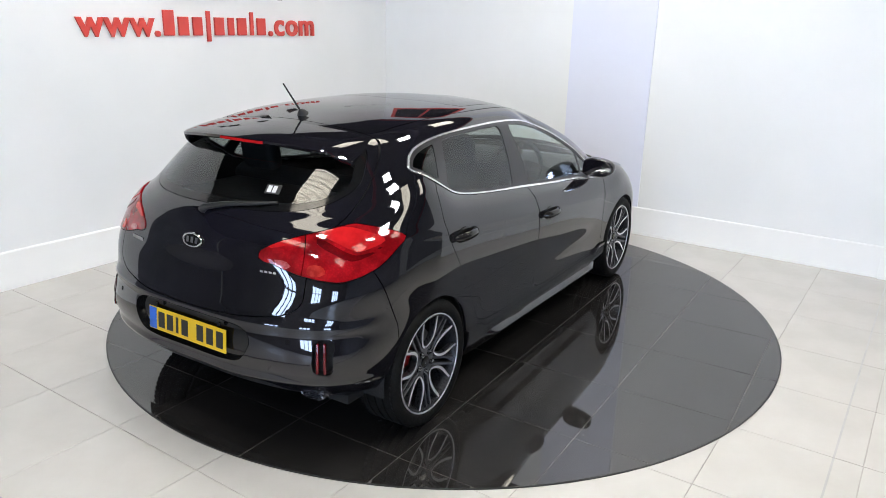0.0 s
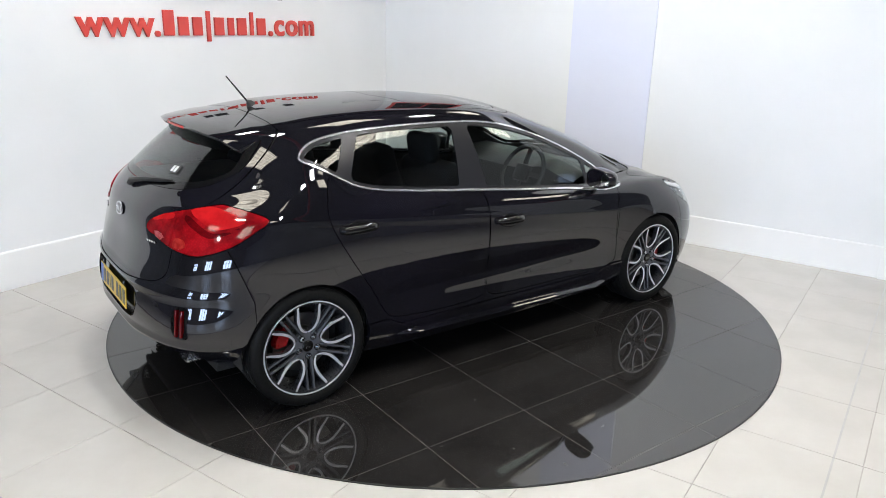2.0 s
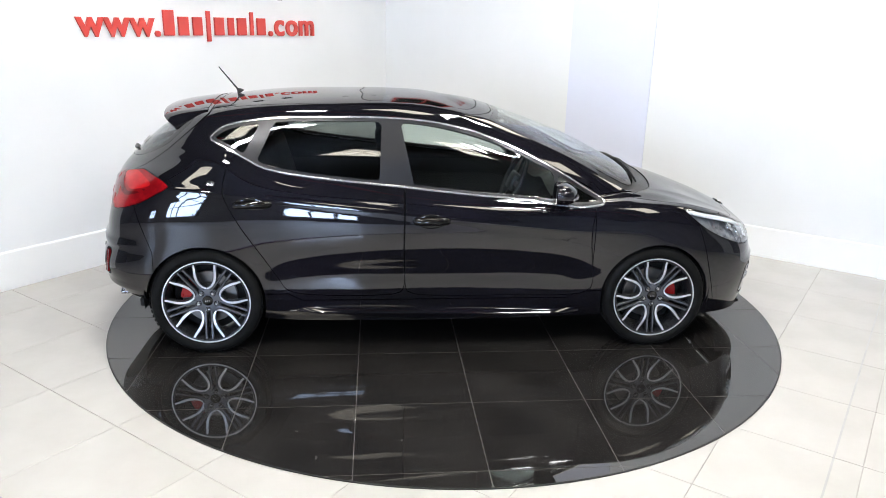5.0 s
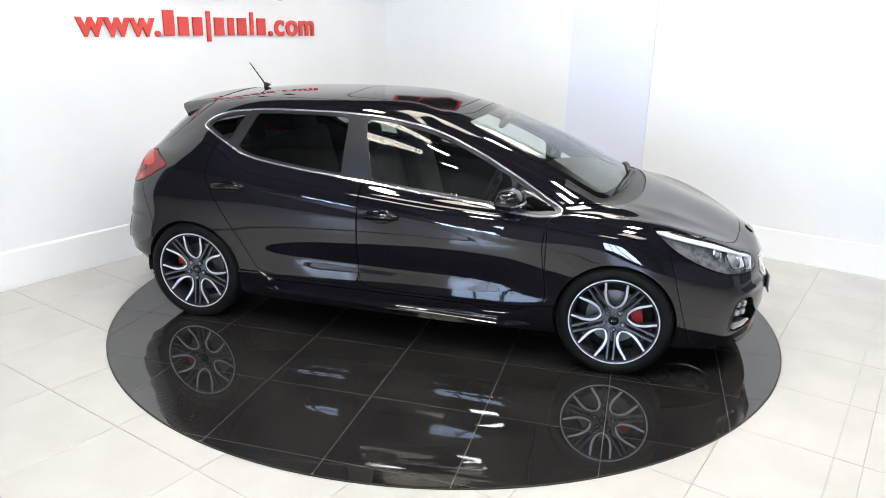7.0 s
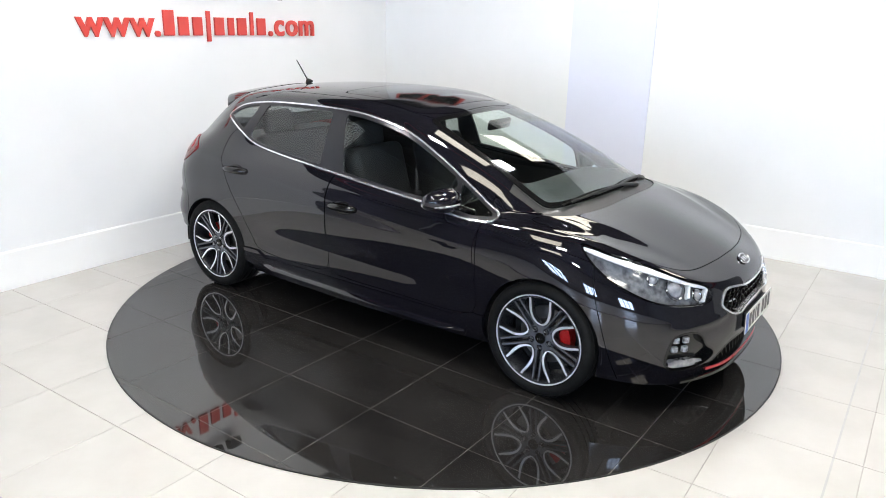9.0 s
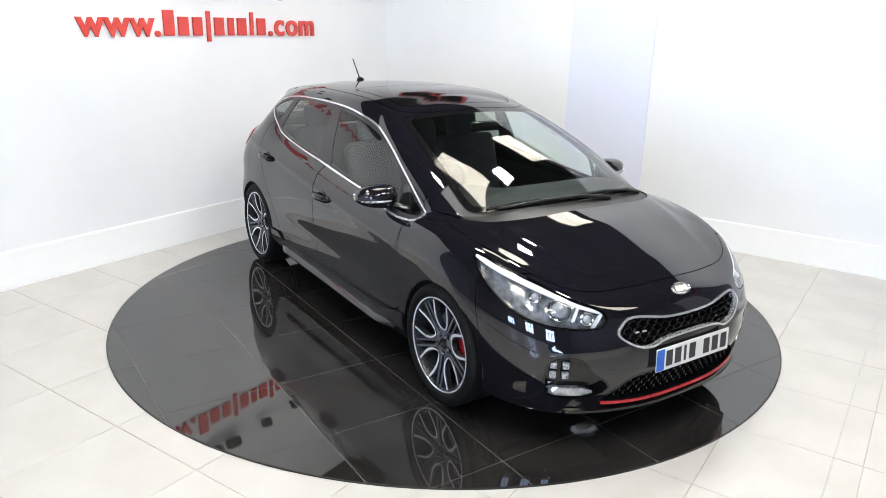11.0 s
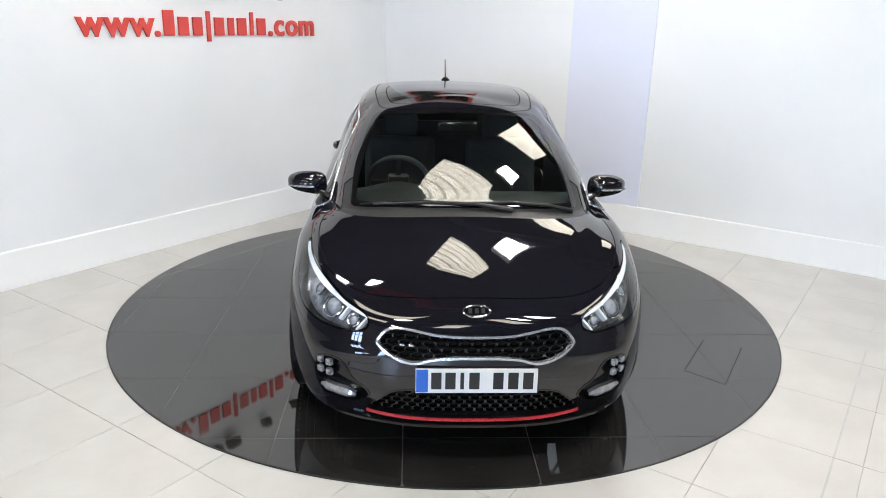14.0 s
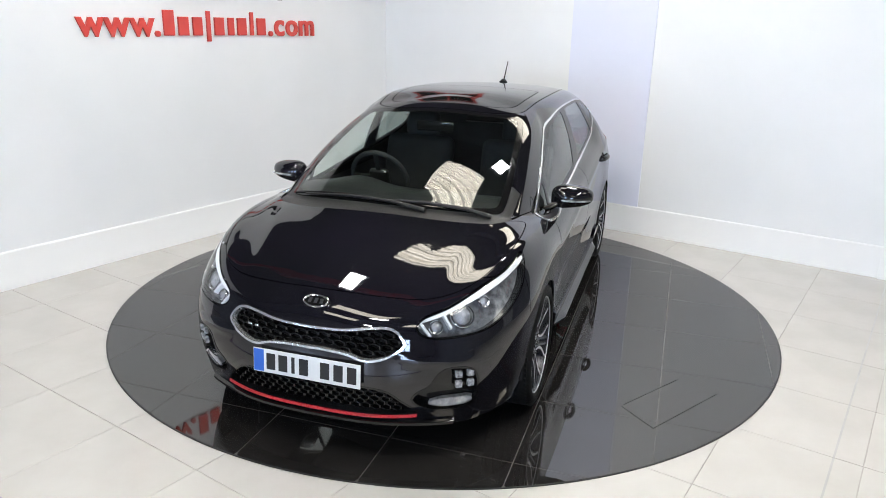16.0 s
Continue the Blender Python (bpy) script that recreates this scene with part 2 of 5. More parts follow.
def plinth(name, start, end, deep, high):
    """A tall board along the wall, leaning a little, with a rounded upper edge; the room lies to the left of its way."""
    bm = bmesh.new()
    (a0, b0), (a1, b1) = start, end
    d = Vector((a1 - a0, b1 - b0)).normalized()
    n = Vector((-d.y, d.x))
    rows = []
    for a, b in (start, end):
        rows.append([(a + n.x * w, b + n.y * w, z) for w, z in ((0, TILE_TOP), (deep, TILE_TOP), (deep, 0.012), (0.013, high - 0.012), (0.009, high - 0.004), (0.002, high), (0, high))])
    vs = [[bm.verts.new(p) for p in r] for r in rows]
    k = len(vs[0])
    for i in range(k):
        bm.faces.new((vs[0][i], vs[0][(i + 1) % k], vs[1][(i + 1) % k], vs[1][i]))
    bm.faces.new(vs[0])
    bm.faces.new(vs[1][::-1])
    bm.transform(SPIN)
    return tagged(new(name, mesh_of(name, bm, M_SKIRT)), "tall white painted plinth board along the wall", kind="structure")


def build_room():
    slab("floor_hall", -5.0, 9.0, -8.5, -2.96, -0.12, TILE_TOP, M_BACKFLOOR, "worn grey hall floor")
    floor = slab("floor", -5.0, 9.0, -2.96, 2.9, -0.12, TILE_TOP - 0.004, M_GROUT, "cream polished floor tiles with thin grey joints")
    slab("wall_left", LEFT - 0.12, LEFT, -2.93, RIGHT + 0.12, -0.12, WALL_H, M_WALL, "white painted showroom wall with red lettering")
    slab("wall_back", LEFT, 3.6, RIGHT, RIGHT + 0.12, -0.12, WALL_H, M_WALL, "white painted showroom wall behind the turntable")
    slab("wall_hall_front", -5.0, 9.0, -8.62, -8.5, -0.12, ROOF_H, M_HALL, "grey painted hall wall")
    slab("wall_hall_side", 9.0, 9.12, -8.5, 2.9, -0.12, ROOF_H, M_HALL, "grey painted hall wall")
    slab("wall_hall_back", LEFT - 2.5, 9.0, RIGHT + 2.5, RIGHT + 2.62, -0.12, ROOF_H, M_HALL, "grey hall wall beyond the partition")
    slab("wall_hall_end", LEFT - 2.62, LEFT - 2.5, -8.5, RIGHT + 2.62, -0.12, ROOF_H, M_HALL, "grey hall wall beyond the partition")
    slab("ceiling", LEFT - 2.7, 9.2, -8.7, RIGHT + 2.7, ROOF_H, ROOF_H + 0.1, M_CEIL, "dark corrugated hall roof")
    plinth("baseboard_left", (LEFT, RIGHT), (LEFT, -2.93), 0.036, 0.266)
    plinth("baseboard_back", (2.50, RIGHT), (LEFT + 0.037, RIGHT), 0.032, 0.252)
    plinth("baseboard_return", (3.60, RIGHT), (2.502, RIGHT), 0.050, 0.252)
    # upright bluish stretch of the wall, drawn as a thin slab
    slab("trim_panel", -0.336, 0.468, RIGHT - 0.012, RIGHT, 0.252, WALL_H, M_BLUISH, "pale bluish white upright strip of the wall", bevel=0.002)
    slab("trim_threshold", 2.571, 2.580, -2.9, RIGHT - 0.06, TILE_TOP, TILE_TOP + 0.004, M_STRIP, "thin grey metal floor joint strip")
    slab("trim_edge", -4.9, 8.9, -2.975, -2.94, TILE_TOP, 0.012, M_MAUVE, "mauve edging strip along the tiled floor")
    return floor


def lay_tiles(floor):
    bm = bmesh.new()
    s = TILE - 0.0025
    box(bm, (s, s, 0.012), (0, 0, -0.006), bevel=0.0012, segments=1)
    me = mesh_of("floor_tile", bm, M_TILE)
    for i in range(-4, 16):
        for j in range(-12, 9):
            c = CORNER + AX * TILE * (i + 0.5) + AY * TILE * (j + 0.5)
            a, b = c.dot(AX), c.dot(AY)
            if not (LEFT - 0.2 < a < 8.6 and -2.9 < b < RIGHT + 0.2) or c.length < RADIUS - 0.5:
                continue
            ob = new("floor_tile", me)
            ob.parent = floor
            ob.matrix_basis = pose(c.x, c.y, TILE_TOP + random.uniform(-0.0004, 0.0004), 0, 0, math.degrees(GRID))


def build_turntable():
    """A round platform of square black tiles, cut to the circle at its rim."""
    table = new("turntable")
    tagged(table, "round revolving platform of glossy black tiles, flush with the cream floor", "turntable")
    bm = bmesh.new()
    lathe(bm, [(0.0, -0.0008), (RADIUS - 0.0065, -0.0008), (RADIUS - 0.0065, -0.0055), (0.0, -0.0055)], 160, axis="z")
    part("joint_bed", bm, M_TURN_GAP, table, "pale grey tile joints", smooth=False)
    bm = bmesh.new()
    lathe(bm, [(RADIUS - 0.006, 0.0), (RADIUS, 0.0), (RADIUS, -0.0055), (RADIUS - 0.006, -0.0055)], 160, axis="z", closed=True)
    part("rim", bm, M_BLACK, table, "thin dark metal rim", smooth=False)
    edge = RADIUS - 0.007
    for i in range(-5, 5):
        for j in range(-5, 5):
            x0, y0 = 0.01 + i * TILE + 0.002, -0.28 + j * TILE + 0.002
            x1, y1 = x0 + TILE - 0.004, y0 + TILE - 0.004
            ring = []
            n = 24
            square = [(x0 + (x1 - x0) * k / n, y0) for k in range(n)] + [(x1, y0 + (y1 - y0) * k / n) for k in range(n)] \
                + [(x1 - (x1 - x0) * k / n, y1) for k in range(n)] + [(x0, y1 - (y1 - y0) * k / n) for k in range(n)]
            inside = [p for p in square if math.hypot(*p) <= edge]
            if not inside:
                continue
            if len(inside) == len(square):
                ring = [(x0, y0), (x1, y0), (x1, y1), (x0, y1)]
            else:
                pts = list(inside)
                for k in range(720):
                    a = k * math.tau / 720
                    p = (edge * math.cos(a), edge * math.sin(a))
                    if x0 <= p[0] <= x1 and y0 <= p[1] <= y1:
                        pts.append(p)
                cx, cy = sum(p[0] for p in pts) / len(pts), sum(p[1] for p in pts) / len(pts)
                ring = sorted(pts, key=lambda p: math.atan2(p[1] - cy, p[0] - cx))
            if len(ring) < 3:
                continue
            bm = bmesh.new()
            prism(bm, ring, Matrix.Translation((0, 0, -0.003)), 0.003)
            part("tile", bm, M_TURN, table, smooth=False)
    # three seams of an access hatch, as thin matt strips
    for (x0, y0), (x1, y1) in (((1.10, 1.345), (0.70, 1.61)), ((1.285, 1.505), (0.80, 1.815)), ((1.115, 1.335), (1.285, 1.505))):
        bm = bmesh.new()
        a = math.atan2(y1 - y0, x1 - x0)
        box(bm, (math.hypot(x1 - x0, y1 - y0), 0.005, 0.0008), ((x0 + x1) / 2, (y0 + y1) / 2, 0.0002), Matrix.Rotation(a, 4, "Z"))
        part("scratch_seam", bm, M_DARK, table, smooth=False)
    return table


floor = build_room()
turntable = build_turntable()
def build_lamps():
    """Rooflights in a row along the hall, and square lamps beside them; some of both are added for more light."""
    bm = bmesh.new()
    n = 48
    rows = []
    for k in range(n + 1):
        y = -0.45 + 0.9 * k / n
        z = 0.012 * math.cos(k * math.tau / 4)
        rows.append([(-0.60, y, z), (0.60, y, z)])
    vs = [[bm.verts.new(p) for p in r] for r in rows]
    for a, b in zip(vs, vs[1:]):
        bm.faces.new((a[0], a[1], b[1], b[0]))
    first = tagged(new("rooflight", mesh_of("rooflight", bm, M_ROOFLIGHT)), "weathered corrugated translucent rooflight sheet in the hall roof", "rooflight", "rooflights in the hall roof")
    turn = math.degrees(GRID)
    # first three placed from their mirror images in the car, the rest added
    places = [(-0.15, 0.45), (-0.05, 3.4), (0.15, -2.7), (3.9, 0.35), (3.9, -2.7), (3.9, 3.3), (0.1, -5.6), (3.9, -5.6)]
    for k, (a, b) in enumerate(places):
        p = at(a, b, ROOF_H - 0.03)
        m = pose(p.x, p.y, p.z, 0, 0, turn)
        if k:
            copy_thing(first, m)
        else:
            first.matrix_basis = m
    lamp = new("ceiling_lamp")
    tagged(lamp, "square white ceiling lamp with a bright diffuser, four of six added as fill light", "ceiling lamp", "square lamps in the hall roof")
    bm = bmesh.new()
    box(bm, (0.42, 0.42, 0.10), (0, 0, 0.055), bevel=0.01)
    part("housing", bm, M_PALE, lamp, smooth=False)
    for dx in (-0.15, 0.15):
        bm = bmesh.new()
        tube(bm, [(dx, 0, 0.10), (dx, 0, 0.45)], 0.006, 6)
        part("hanger", bm, M_PALE, lamp)
    bm = bmesh.new()
    box(bm, (0.36, 0.36, 0.012), (0, 0, 0.0), bevel=0.003)
    part("diffuser", bm, M_LAMP, lamp, smooth=False)
    # first two placed from their mirror images; the rest are added fill light
    for k, (a, b) in enumerate([(0.55, 1.25), (0.85, -3.3), (3.0, -1.6), (-0.7, -1.1), (2.6, -0.6), (1.4, -6.4)]):
        p = at(a, b, ROOF_H - 0.45)
        m = pose(p.x, p.y, p.z, 0, 0, turn)
        if k:
            copy_thing(lamp, m)
        else:
            lamp.matrix_basis = m
    for k, b in enumerate((-4.3, -1.2, 1.9, 4.6)):
        ob = slab("roof_beam", -4.8, 8.9, b - 0.06, b + 0.06, ROOF_H - 0.34, ROOF_H - 0.05, M_BEAM if k % 2 else M_CEIL, "painted steel roof beam", kind="thing", category="beam")
        ob["group"] = "roof beams"
    for k, (a, w, z0, z1) in enumerate(((-1.2, 0.8, 0.8, 1.9), (1.1, 1.2, 0.7, 2.4), (4.4, 1.6, 0.5, 2.4))):
        slab("window_%d" % (k + 1), a, a + w, -8.52, -8.49, z0, z1, M_DAY, "bright daylight window pane in the hall wall")
        for j in range(4):
            c = a + w * j / 3
            slab("trim_mullion", c - 0.03, c + 0.03, -8.489, -8.45, z0, z1, M_CEIL, "dark upright window bar")
        for z in (z0 - 0.03, z0 + (z1 - z0) * 0.62, z1 + 0.03):
            slab("trim_transom", a - 0.03, a + w + 0.03, -8.449, -8.42, z - 0.03, z + 0.03, M_CEIL, "dark level window bar")


build_lamps()


def letter(char, size, material, parent, m):
    cu = bpy.data.curves.new("letter", "FONT")
    cu.body, cu.size, cu.extrude, cu.offset = char, size, 0.010, 0.006
    tmp = bpy.data.objects.new("letter_source", cu)
    me = bpy.data.meshes.new_from_object(tmp)
    bpy.data.objects.remove(tmp)
    me.materials.clear()
    me.materials.append(material)
    ob = new("letter", me)
    ob.parent, ob.matrix_basis = parent, m
    return ob


def build_sign():
    """Red raised lettering on the white wall: the name in the middle is plain bars."""
    sign = tagged(new("wall_sign"), "raised red lettering and plain red bars on the white wall", "sign")
    z0 = 1.731
    face = lambda b, z: Matrix(((AY.x, 0, AX.x, 0), (AY.y, 0, AX.y, 0), (0, 1, 0, 0), (0, 0, 0, 1)))
    put = lambda b, z: Matrix.Translation(at(LEFT + 0.014, b, z)) @ face(b, z)
    for ch, b in (("w", -1.001), ("w", -0.789), ("w", -0.576), (".", -0.373), (".", 0.818), ("c", 0.895), ("o", 1.039), ("m", 1.203)):
        letter(ch, 0.282, M_SIGN, sign, put(b, z0))
    bars = [(-0.365, .10, 0, .198), (-0.245, .10, 0, .148), (-0.122, .095, 0, .148), (0.000, .038, -.05, .198), (0.070, .10, 0, .148), (0.195, .065, 0, .148), (0.285, .10, 0, .148), (0.412, .036, 0, .198), (0.480, .10, 0, .148)]
    for b, w, lo, hi in bars:
        bm = bmesh.new()
        box(bm, (w * 0.98, hi - lo, 0.020), (w / 2, (hi + lo) / 2, 0), bevel=0.003)
        ob = part("bar", bm, M_SIGN, sign, smooth=False)
        ob.matrix_basis = put(-0.284 + (b + 0.365) * 1.148, z0)


def build_wall_fittings():
    for b, z, w in ((-0.145, 2.136, 0.07), (0.039, 2.146, 0.13), (0.47, 2.126, 0.08), (0.88, 2.095, 0.07)):
        spot = tagged(new("wall_spotlight"), "small black spotlight fixed to the white wall", "spotlight", "spotlights on the wall")
        bm = bmesh.new()
        box(bm, (0.10, w, 0.09), (0.09, 0, 0), Matrix.Rotation(0.4, 4, "Y"), bevel=0.012)
        part("head", bm, M_BLACK, spot)
        bm = bmesh.new()
        box(bm, (0.06, 0.025, 0.025), (0.03, 0, 0.01), bevel=0.004)
        part("arm", bm, M_BLACK, spot)
        p = at(LEFT, b, z)
        spot.matrix_basis = pose(p.x, p.y, p.z, 0, 0, math.degrees(GRID))
    rail = tagged(new("wall_shelf"), "narrow white shelf bar high on the wall with a dark bracket", "shelf")
    bm = bmesh.new()
    box(bm, (0.10, 0.80, 0.045), (0.05, 0, 0), bevel=0.006)
    part("board", bm, M_SKIRT, rail, smooth=False)
    bm = bmesh.new()
    box(bm, (0.05, 0.04, 0.02), (0.075, 0.06, -0.031), bevel=0.004)
    part("bracket", bm, M_BLACK, rail, smooth=False)
    p = at(LEFT, 2.202, 2.172)
    rail.matrix_basis = pose(p.x, p.y, p.z, 0, 0, math.degrees(GRID))


def build_high_window():
    """A dark pane in a red frame, high on the back wall."""
    win = tagged(new("high_window"), "dark window in a red painted frame high on the white wall", "window")
    y = RIGHT - 0.012
    bm = bmesh.new()
    box(bm, (1.02, 0.010, 0.62), (-1.85, y, 2.72))
    part("pane", bm, M_GLOSS_BLACK, win, smooth=False)
    for w, h, a, z in ((1.14, 0.06, -1.85, 3.06), (1.14, 0.06, -1.85, 2.38), (0.06, 0.62, -2.39, 2.72), (0.06, 0.62, -1.31, 2.72), (0.04, 0.62, -1.85, 2.72)):
        bm = bmesh.new()
        box(bm, (w, 0.03, h), (a, y - 0.002, z), bevel=0.004)
        part("frame_bar", bm, M_SIGN, win, smooth=False)
    win.matrix_basis = SPIN


build_high_window()
build_sign()
build_wall_fittings()
# ---- the car's outer skin ----
# Loops round the body from the middle of the tail (first) to the middle of the nose (last), left side; metres, origin on the ground
# midway between the axles, x forward.
LOOPS = [
    # underside edge
    [(-1.88, 0, .27), (-1.86, .38, .27), (-1.76, .67, .280), (-1.60, .79, .290), (-1.32, .82, .25), (-.90, .82, .20), (-.30, .83, .19), (.30, .83, .19), (.90, .82, .20), (1.30, .81, .21), (1.65, .82, .19), (1.94, .67, .178), (2.085, .36, .168), (2.12, 0, .168)],
    # sill
    [(-1.998, 0, .36), (-1.978, .38, .36), (-1.85, .708, .36), (-1.65, .838, .34), (-1.32, .87, .33), (-.90, .865, .29), (-.30, .865, .28), (.30, .865, .28), (.90, .868, .29), (1.30, .875, .32), (1.65, .855, .30), (1.94, .70, .27), (2.115, .38, .25), (2.155, 0, .25)],
    # lower door
    [(-2.034, 0, .49), (-2.014, .38, .49), (-1.892, .738, .49), (-1.682, .866, .49), (-1.32, .885, .50), (-.90, .872, .45), (-.30, .868, .44), (.30, .868, .44), (.90, .872, .45), (1.30, .888, .50), (1.65, .864, .46), (1.958, .718, .42), (2.14, .39, .40), (2.18, 0, .40)],
    # bulge
    [(-2.012, 0, .635), (-1.992, .38, .635), (-1.866, .718, .64), (-1.656, .856, .66), (-1.32, .89, .68), (-.90, .882, .60), (-.30, .882, .60), (.30, .882, .60), (.90, .882, .61), (1.30, .888, .68), (1.65, .852, .64), (1.938, .712, .58), (2.12, .38, .56), (2.16, 0, .56)],
    # widest line
    [(-1.965, 0, .80), (-1.945, .37, .80), (-1.84, .722, .80), (-1.635, .856, .82), (-1.32, .885, .82), (-.90, .885, .78), (-.30, .887, .76), (.30, .887, .75), (.90, .882, .76), (1.30, .865, .80), (1.65, .80, .75), (1.90, .68, .69), (2.07, .40, .66), (2.12, 0, .66)],
    # shoulder and bonnet lip
    [(-1.945, 0, .95), (-1.91, .38, .95), (-1.775, .70, .95), (-1.56, .825, .97), (-1.32, .86, .96), (-.90, .868, .91), (-.30, .87, .87), (.30, .868, .85), (.90, .855, .85), (1.30, .81, .87), (1.60, .745, .84), (1.82, .66, .775), (2.01, .40, .700), (2.075, 0, .708)],
    # bonnet, forward part
    [(-1.905, 0, 1.02), (-1.87, .37, 1.02), (-1.73, .655, 1.03), (-1.53, .78, 1.04), (-1.30, .825, 1.05), (-.90, .84, .98), (-.30, .845, .93), (.30, .84, .895), (.88, .82, .885), (1.22, .765, .895), (1.47, .69, .878), (1.65, .60, .836), (1.82, .36, .784), (1.87, 0, .795)],
    # bonnet, rear part
    [(-1.875, 0, 1.06), (-1.835, .36, 1.06), (-1.69, .61, 1.075), (-1.50, .725, 1.10), (-1.27, .785, 1.13), (-.90, .80, 1.03), (-.30, .80, .975), (.30, .80, .92), (.86, .78, .90), (1.14, .735, .908), (1.32, .665, .915), (1.45, .56, .898), (1.57, .34, .880), (1.61, 0, .891)],
    # belt, cowl and foot of the rear window
    [(-1.85, 0, 1.085), (-1.81, .36, 1.085), (-1.66, .59, 1.11), (-1.46, .70, 1.15), (-1.24, .745, 1.19), (-.90, .77, 1.06), (-.30, .775, .995), (.30, .775, .945), (.84, .755, .91), (1.03, .722, .920), (1.16, .655, .937), (1.25, .555, .948), (1.32, .33, .965), (1.345, 0, .972)],
    # half way up the glass
    [(-1.70, 0, 1.22), (-1.66, .35, 1.22), (-1.54, .55, 1.23), (-1.38, .65, 1.25), (-1.18, .685, 1.27), (-.88, .71, 1.21), (-.30, .72, 1.18), (.20, .72, 1.15), (.555, .708, 1.102), (.695, .675, 1.113), (.78, .625, 1.132), (.835, .53, 1.149), (.90, .315, 1.172), (.925, 0, 1.185)],
    # roof rail and headers
    [(-1.52, 0, 1.345), (-1.50, .32, 1.34), (-1.43, .49, 1.335), (-1.30, .57, 1.345), (-1.12, .60, 1.36), (-.86, .615, 1.375), (-.30, .62, 1.375), (.00, .61, 1.348), (.17, .59, 1.312), (.245, .580, 1.311), (.31, .548, 1.316), (.36, .467, 1.331), (.40, .28, 1.349), (.42, 0, 1.362)],
    # roof
    [(-1.46, 0, 1.374), (-1.44, .28, 1.369), (-1.38, .41, 1.370), (-1.27, .475, 1.382), (-1.08, .50, 1.403), (-.84, .51, 1.417), (-.30, .515, 1.421), (-.02, .51, 1.404), (.10, .50, 1.385), (.16, .485, 1.375), (.21, .45, 1.370), (.25, .38, 1.374), (.28, .23, 1.389), (.30, 0, 1.397)],
    # roof's middle line
    [(-1.36, 0, 1.405), (-1.34, 0, 1.407), (-1.29, 0, 1.412), (-1.18, 0, 1.423), (-1.00, 0, 1.437), (-.78, 0, 1.446), (-.32, 0, 1.449), (-.10, 0, 1.447), (-.02, 0, 1.441), (.03, 0, 1.437), (.07, 0, 1.433), (.10, 0, 1.431), (.12, 0, 1.429), (.13, 0, 1.428)],
]
PER_U, PER_V = 14, 8


def catmull(p0, p1, p2, p3, n):
    """Points of a centripetal spline from p1 to p2 (arrays of points; n steps, last left out)."""
    d = lambda a, b: np.maximum(np.linalg.norm(b - a, axis=-1, keepdims=True), 1e-5) ** 0.5
    k1 = d(p0, p1)
    k2 = k1 + d(p1, p2)
    k3 = k2 + d(p2, p3)
    out = []
    for i in range(n):
        t = k1 + (k2 - k1) * (i / n)
        a1 = p0 + (p1 - p0) * (t / k1)
        a2 = p1 + (p2 - p1) * ((t - k1) / (k2 - k1))
        a3 = p2 + (p3 - p2) * ((t - k2) / (k3 - k2))
        b1 = a1 + (a2 - a1) * (t / k2)
        b2 = a2 + (a3 - a2) * ((t - k1) / (k3 - k1))
        out.append(b1 + (b2 - b1) * ((t - k1) / (k2 - k1)))
    return out


